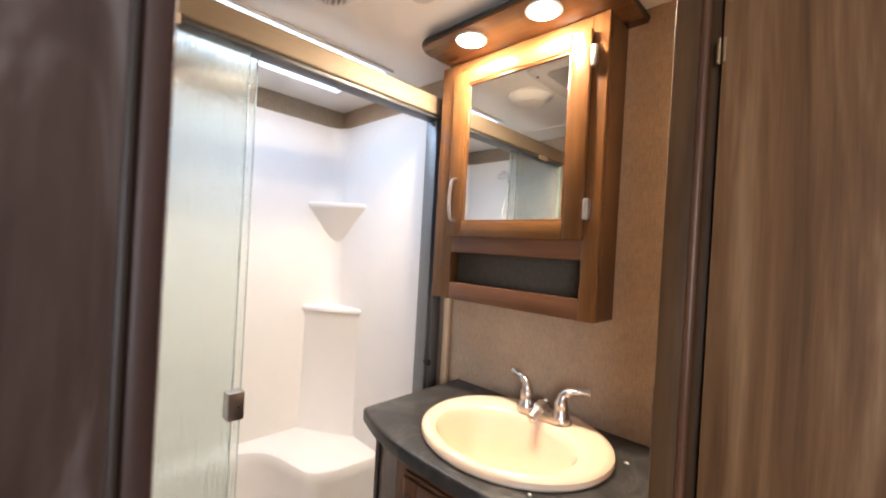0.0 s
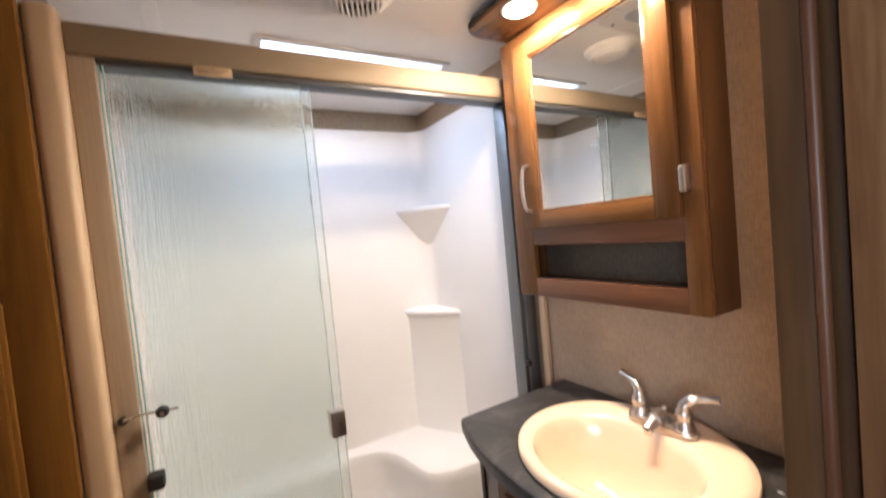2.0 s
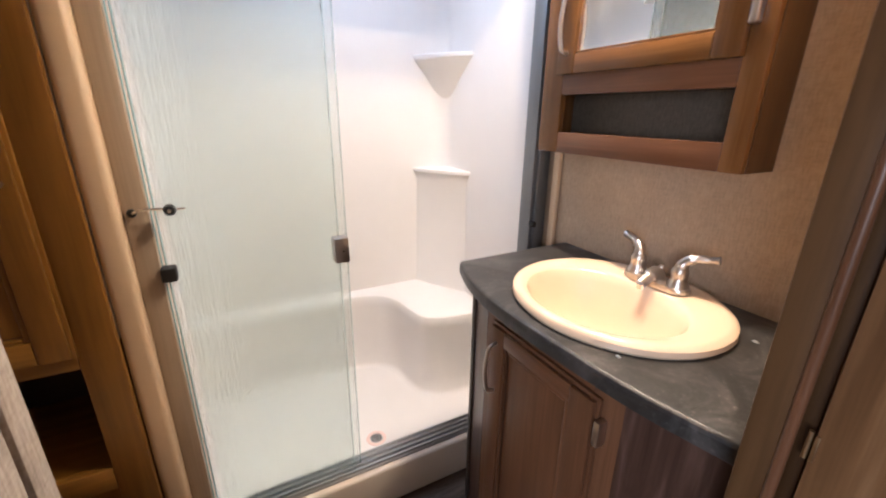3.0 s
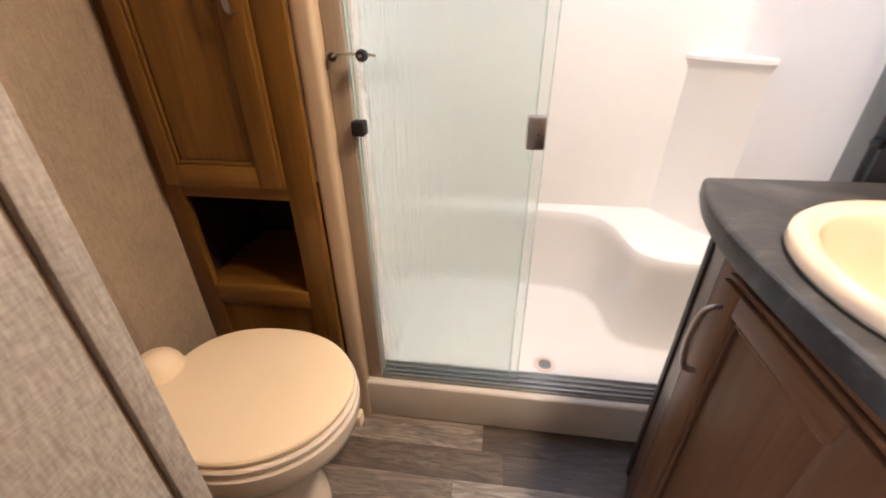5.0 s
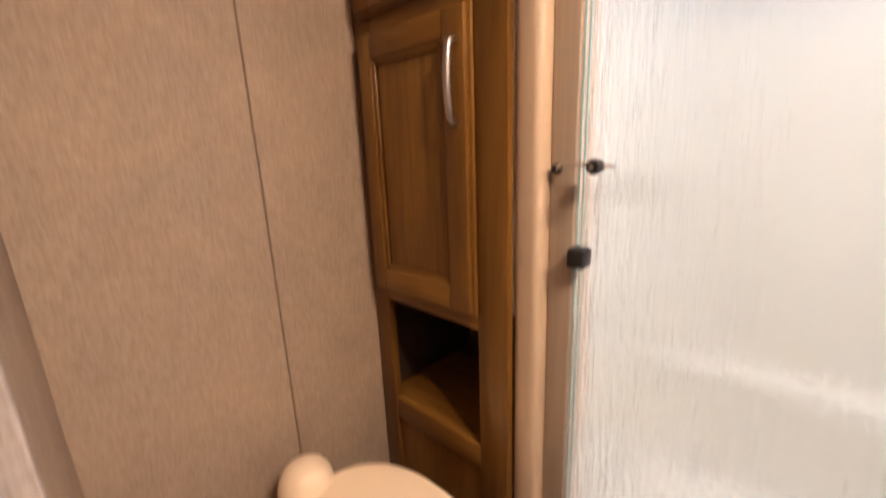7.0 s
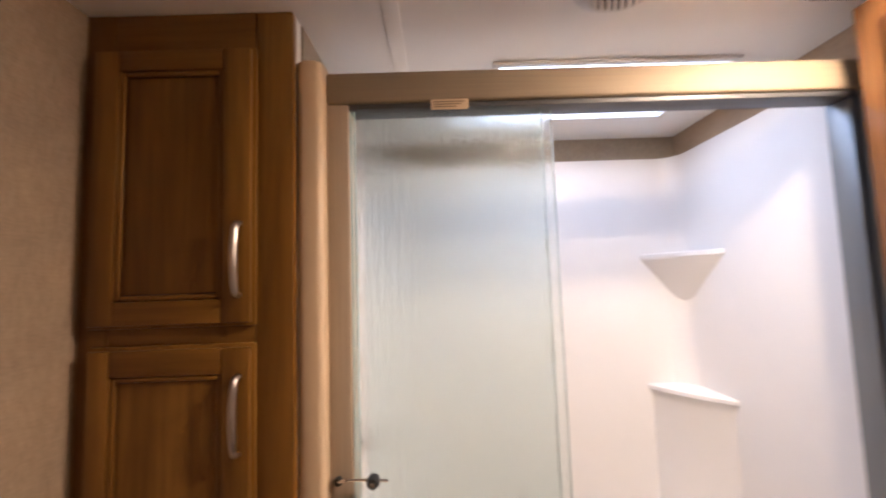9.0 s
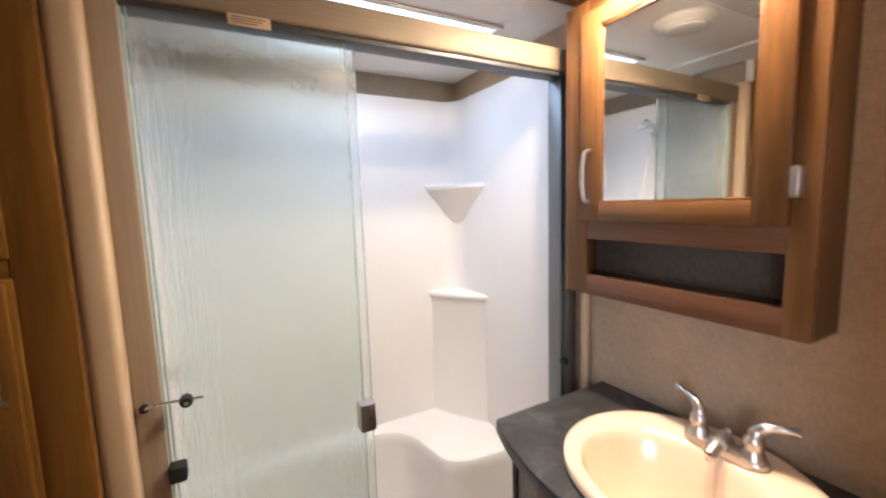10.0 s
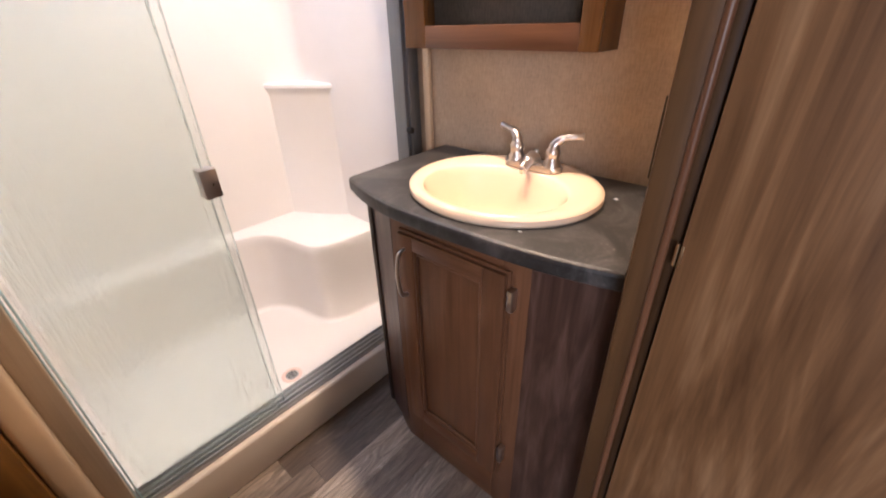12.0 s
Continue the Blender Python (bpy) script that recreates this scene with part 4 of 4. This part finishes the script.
for k in range(6):
    a = 2 * math.pi * k / 6 + 0.3
    c, s = math.cos(a), math.sin(a)
    bl = prism([(-0.035 + r * c - w * s, -0.40 + r * s + w * c) for r, w in ((0.02, -0.008), (0.085, -0.02), (0.092, 0.0), (0.085, 0.018), (0.02, 0.008))], TOP + 0.122, TOP + 0.125)
    part("blade", bl, GREYPLASTIC, fan, "pale grey fan blade")
part("knob_seat", lathe([(0.024, 0.0), (0.030, 0.002), (0.030, 0.018), (0.024, 0.02), (0.024, 0.0)], (0.092, -0.395, TOP + 0.088), steps=24), WHITE, hatch)
part("crank_knob", lathe([(0.0, -0.012), (0.015, -0.012), (0.018, -0.006), (0.018, 0.008), (0.022, 0.014), (0.0, 0.016)], (0.092, -0.395, TOP + 0.088), steps=20), RUBBER, hatch, "black crank knob")
for sx, sy in ((-0.17, -0.238), (0.14, -0.238), (-0.17, -0.624), (0.14, -0.624)):
    part("screw", lathe([(0.0, -0.0025), (0.004, -0.002), (0.005, 0.0)], (sx, sy, TOP - 0.0075), steps=10), RUBBER, hatch)

skyl = thing("skylight", (0.1, 0.33, TOP), "bright acrylic skylight over the shower in a white frame", "skylight")
part("shaft", sheet(SKYLIGHT[0], SKYLIGHT[1], SKYLIGHT[2], SKYLIGHT[3], TOP - 0.002, TOP + 0.10, [(SKYLIGHT[0] + 0.006, SKYLIGHT[1] - 0.006, SKYLIGHT[2] + 0.006, SKYLIGHT[3] - 0.006)]), WHITE, skyl)
part("flange", sheet(SKYLIGHT[0] - 0.014, SKYLIGHT[1] + 0.014, SKYLIGHT[2] - 0.012, SKYLIGHT[3] + 0.014, TOP - 0.009, TOP - 0.0025, [(SKYLIGHT[0] + 0.004, SKYLIGHT[1] - 0.004, SKYLIGHT[2] + 0.004, SKYLIGHT[3] - 0.004)]), WHITE, skyl)
part("dome", box(SKYLIGHT[0] + 0.0065, SKYLIGHT[1] - 0.0065, SKYLIGHT[2] + 0.0065, SKYLIGHT[3] - 0.0065, TOP + 0.095, TOP + 0.1), SKYPANE, skyl, "bright white acrylic dome")


# ---- toilet ----
toilet = thing("toilet", (-0.72, -0.325, 0), "bone-coloured low toilet with closed lid and rounded hinge cover", "toilet")
TX, TY = -0.690, -0.325


def egg(grow, z):
    """The seat's plan: round front, narrowing to a flat back."""
    out = []
    for k in range(64):
        a = 2 * math.pi * k / 64
        c, s = math.cos(a), math.sin(a)
        x = (0.212 + grow) * c if c > 0 else (0.205 + grow) * c
        w = 0.177 + grow
        y = w * s
        if c < 0:
            x = -(0.207 + grow) * abs(c) ** 0.78
            y = w * math.copysign(abs(s) ** 0.78, s)
        out.append((TX + x, TY + y, z))
    return out


def loft(rows, cap=True):
    bm = bmesh.new()
    rings = [[bm.verts.new(p) for p in r] for r in rows]
    n = len(rings[0])
    for a, b in zip(rings, rings[1:]):
        for k in range(n):
            bm.faces.new((a[k], a[(k + 1) % n], b[(k + 1) % n], b[k]))
    if cap:
        bm.faces.new(rings[0])
        bm.faces.new(rings[-1])
    return bm


part("lid", loft([egg(-0.004, 0.443), egg(0.0, 0.447), egg(0.0, 0.455), egg(-0.004, 0.459), egg(-0.014, 0.4605), egg(-0.09, 0.4625)]), TOILET, toilet, "closed bone plastic lid")
part("seat", loft([egg(0.0, 0.424), egg(0.006, 0.428), egg(0.006, 0.437), egg(0.002, 0.4415)]), BOWL, toilet)


def ring(cx, sx, sy, z):
    return [(cx + sx * math.cos(2 * math.pi * k / 64), TY + sy * math.sin(2 * math.pi * k / 64), z) for k in range(64)]


part("bowl", loft([ring(-0.72, 0.13, 0.105, 0.0), ring(-0.72, 0.128, 0.103, 0.04), ring(-0.72, 0.108, 0.085, 0.08), ring(-0.715, 0.105, 0.085, 0.16), ring(-0.705, 0.125, 0.11, 0.24), ring(-0.695, 0.175, 0.155, 0.31), ring(-0.69, 0.209, 0.178, 0.355), ring(-0.69, 0.218, 0.184, 0.385), ring(-0.69, 0.220, 0.186, 0.415), ring(-0.69, 0.214, 0.180, 0.4235)]), BOWL, toilet, "moulded bone plastic bowl and foot")
part("hinge_cover", loft([[( -0.914 + (0.052 * r) * math.cos(2 * math.pi * k / 32), TY + 0.008 + (0.055 * r) * math.sin(2 * math.pi * k / 32), z) for k in range(32)] for r, z in ((0.88, 0.36), (1.0, 0.42), (1.02, 0.442), (0.98, 0.462), (0.90, 0.478), (0.74, 0.492), (0.52, 0.501), (0.25, 0.506), (0.06, 0.5075))]), TOILET, toilet, "rounded domed hinge cover")
part("back_deck", box(-1.0, -0.86, TY - 0.06, TY + 0.06, 0.20, 0.385, 0.03, 4), TOILET, toilet)
part("lid_bumper", lathe([(0.0, 0.4628), (0.0028, 0.4628), (0.003, 0.4595)], (-0.855, TY - 0.105, 0.0), steps=12), BROWNPLASTIC, toilet)
part("flush_tab", box(-0.530, -0.500, -0.250, -0.220, 0.245, 0.285, 0.006), TOILET, toilet)


# ---- floor planks ----
def plank_mesh(length, width):
    bm = box(0.0003, length - 0.0003, 0.0003, width - 0.0003, -0.0038, 0.0, 0.0005, 1)
    me = bpy.data.meshes.new("plank")
    bm.to_mesh(me)
    bm.free()
    me.materials.append(VINYL)
    return me


WIDE, LONG, WEST, EAST = 0.094, 0.47, -1.699, 1.299
full = plank_mesh(LONG, WIDE)
rng = random.Random(4)
y = -0.012 - WIDE
while y > -2.6:
    x = -1.03 - rng.random() * LONG
    while x > WEST:
        x -= LONG
    while x < EAST:
        left, right = max(x, WEST), min(x + LONG, EAST)
        if right - left > 0.01:
            plank = new("plank", full if right - left > LONG - 0.001 else plank_mesh(right - left, WIDE))
            plank.parent = floor
            plank.location = (left, y, 0.0)
        x += LONG
    y -= WIDE
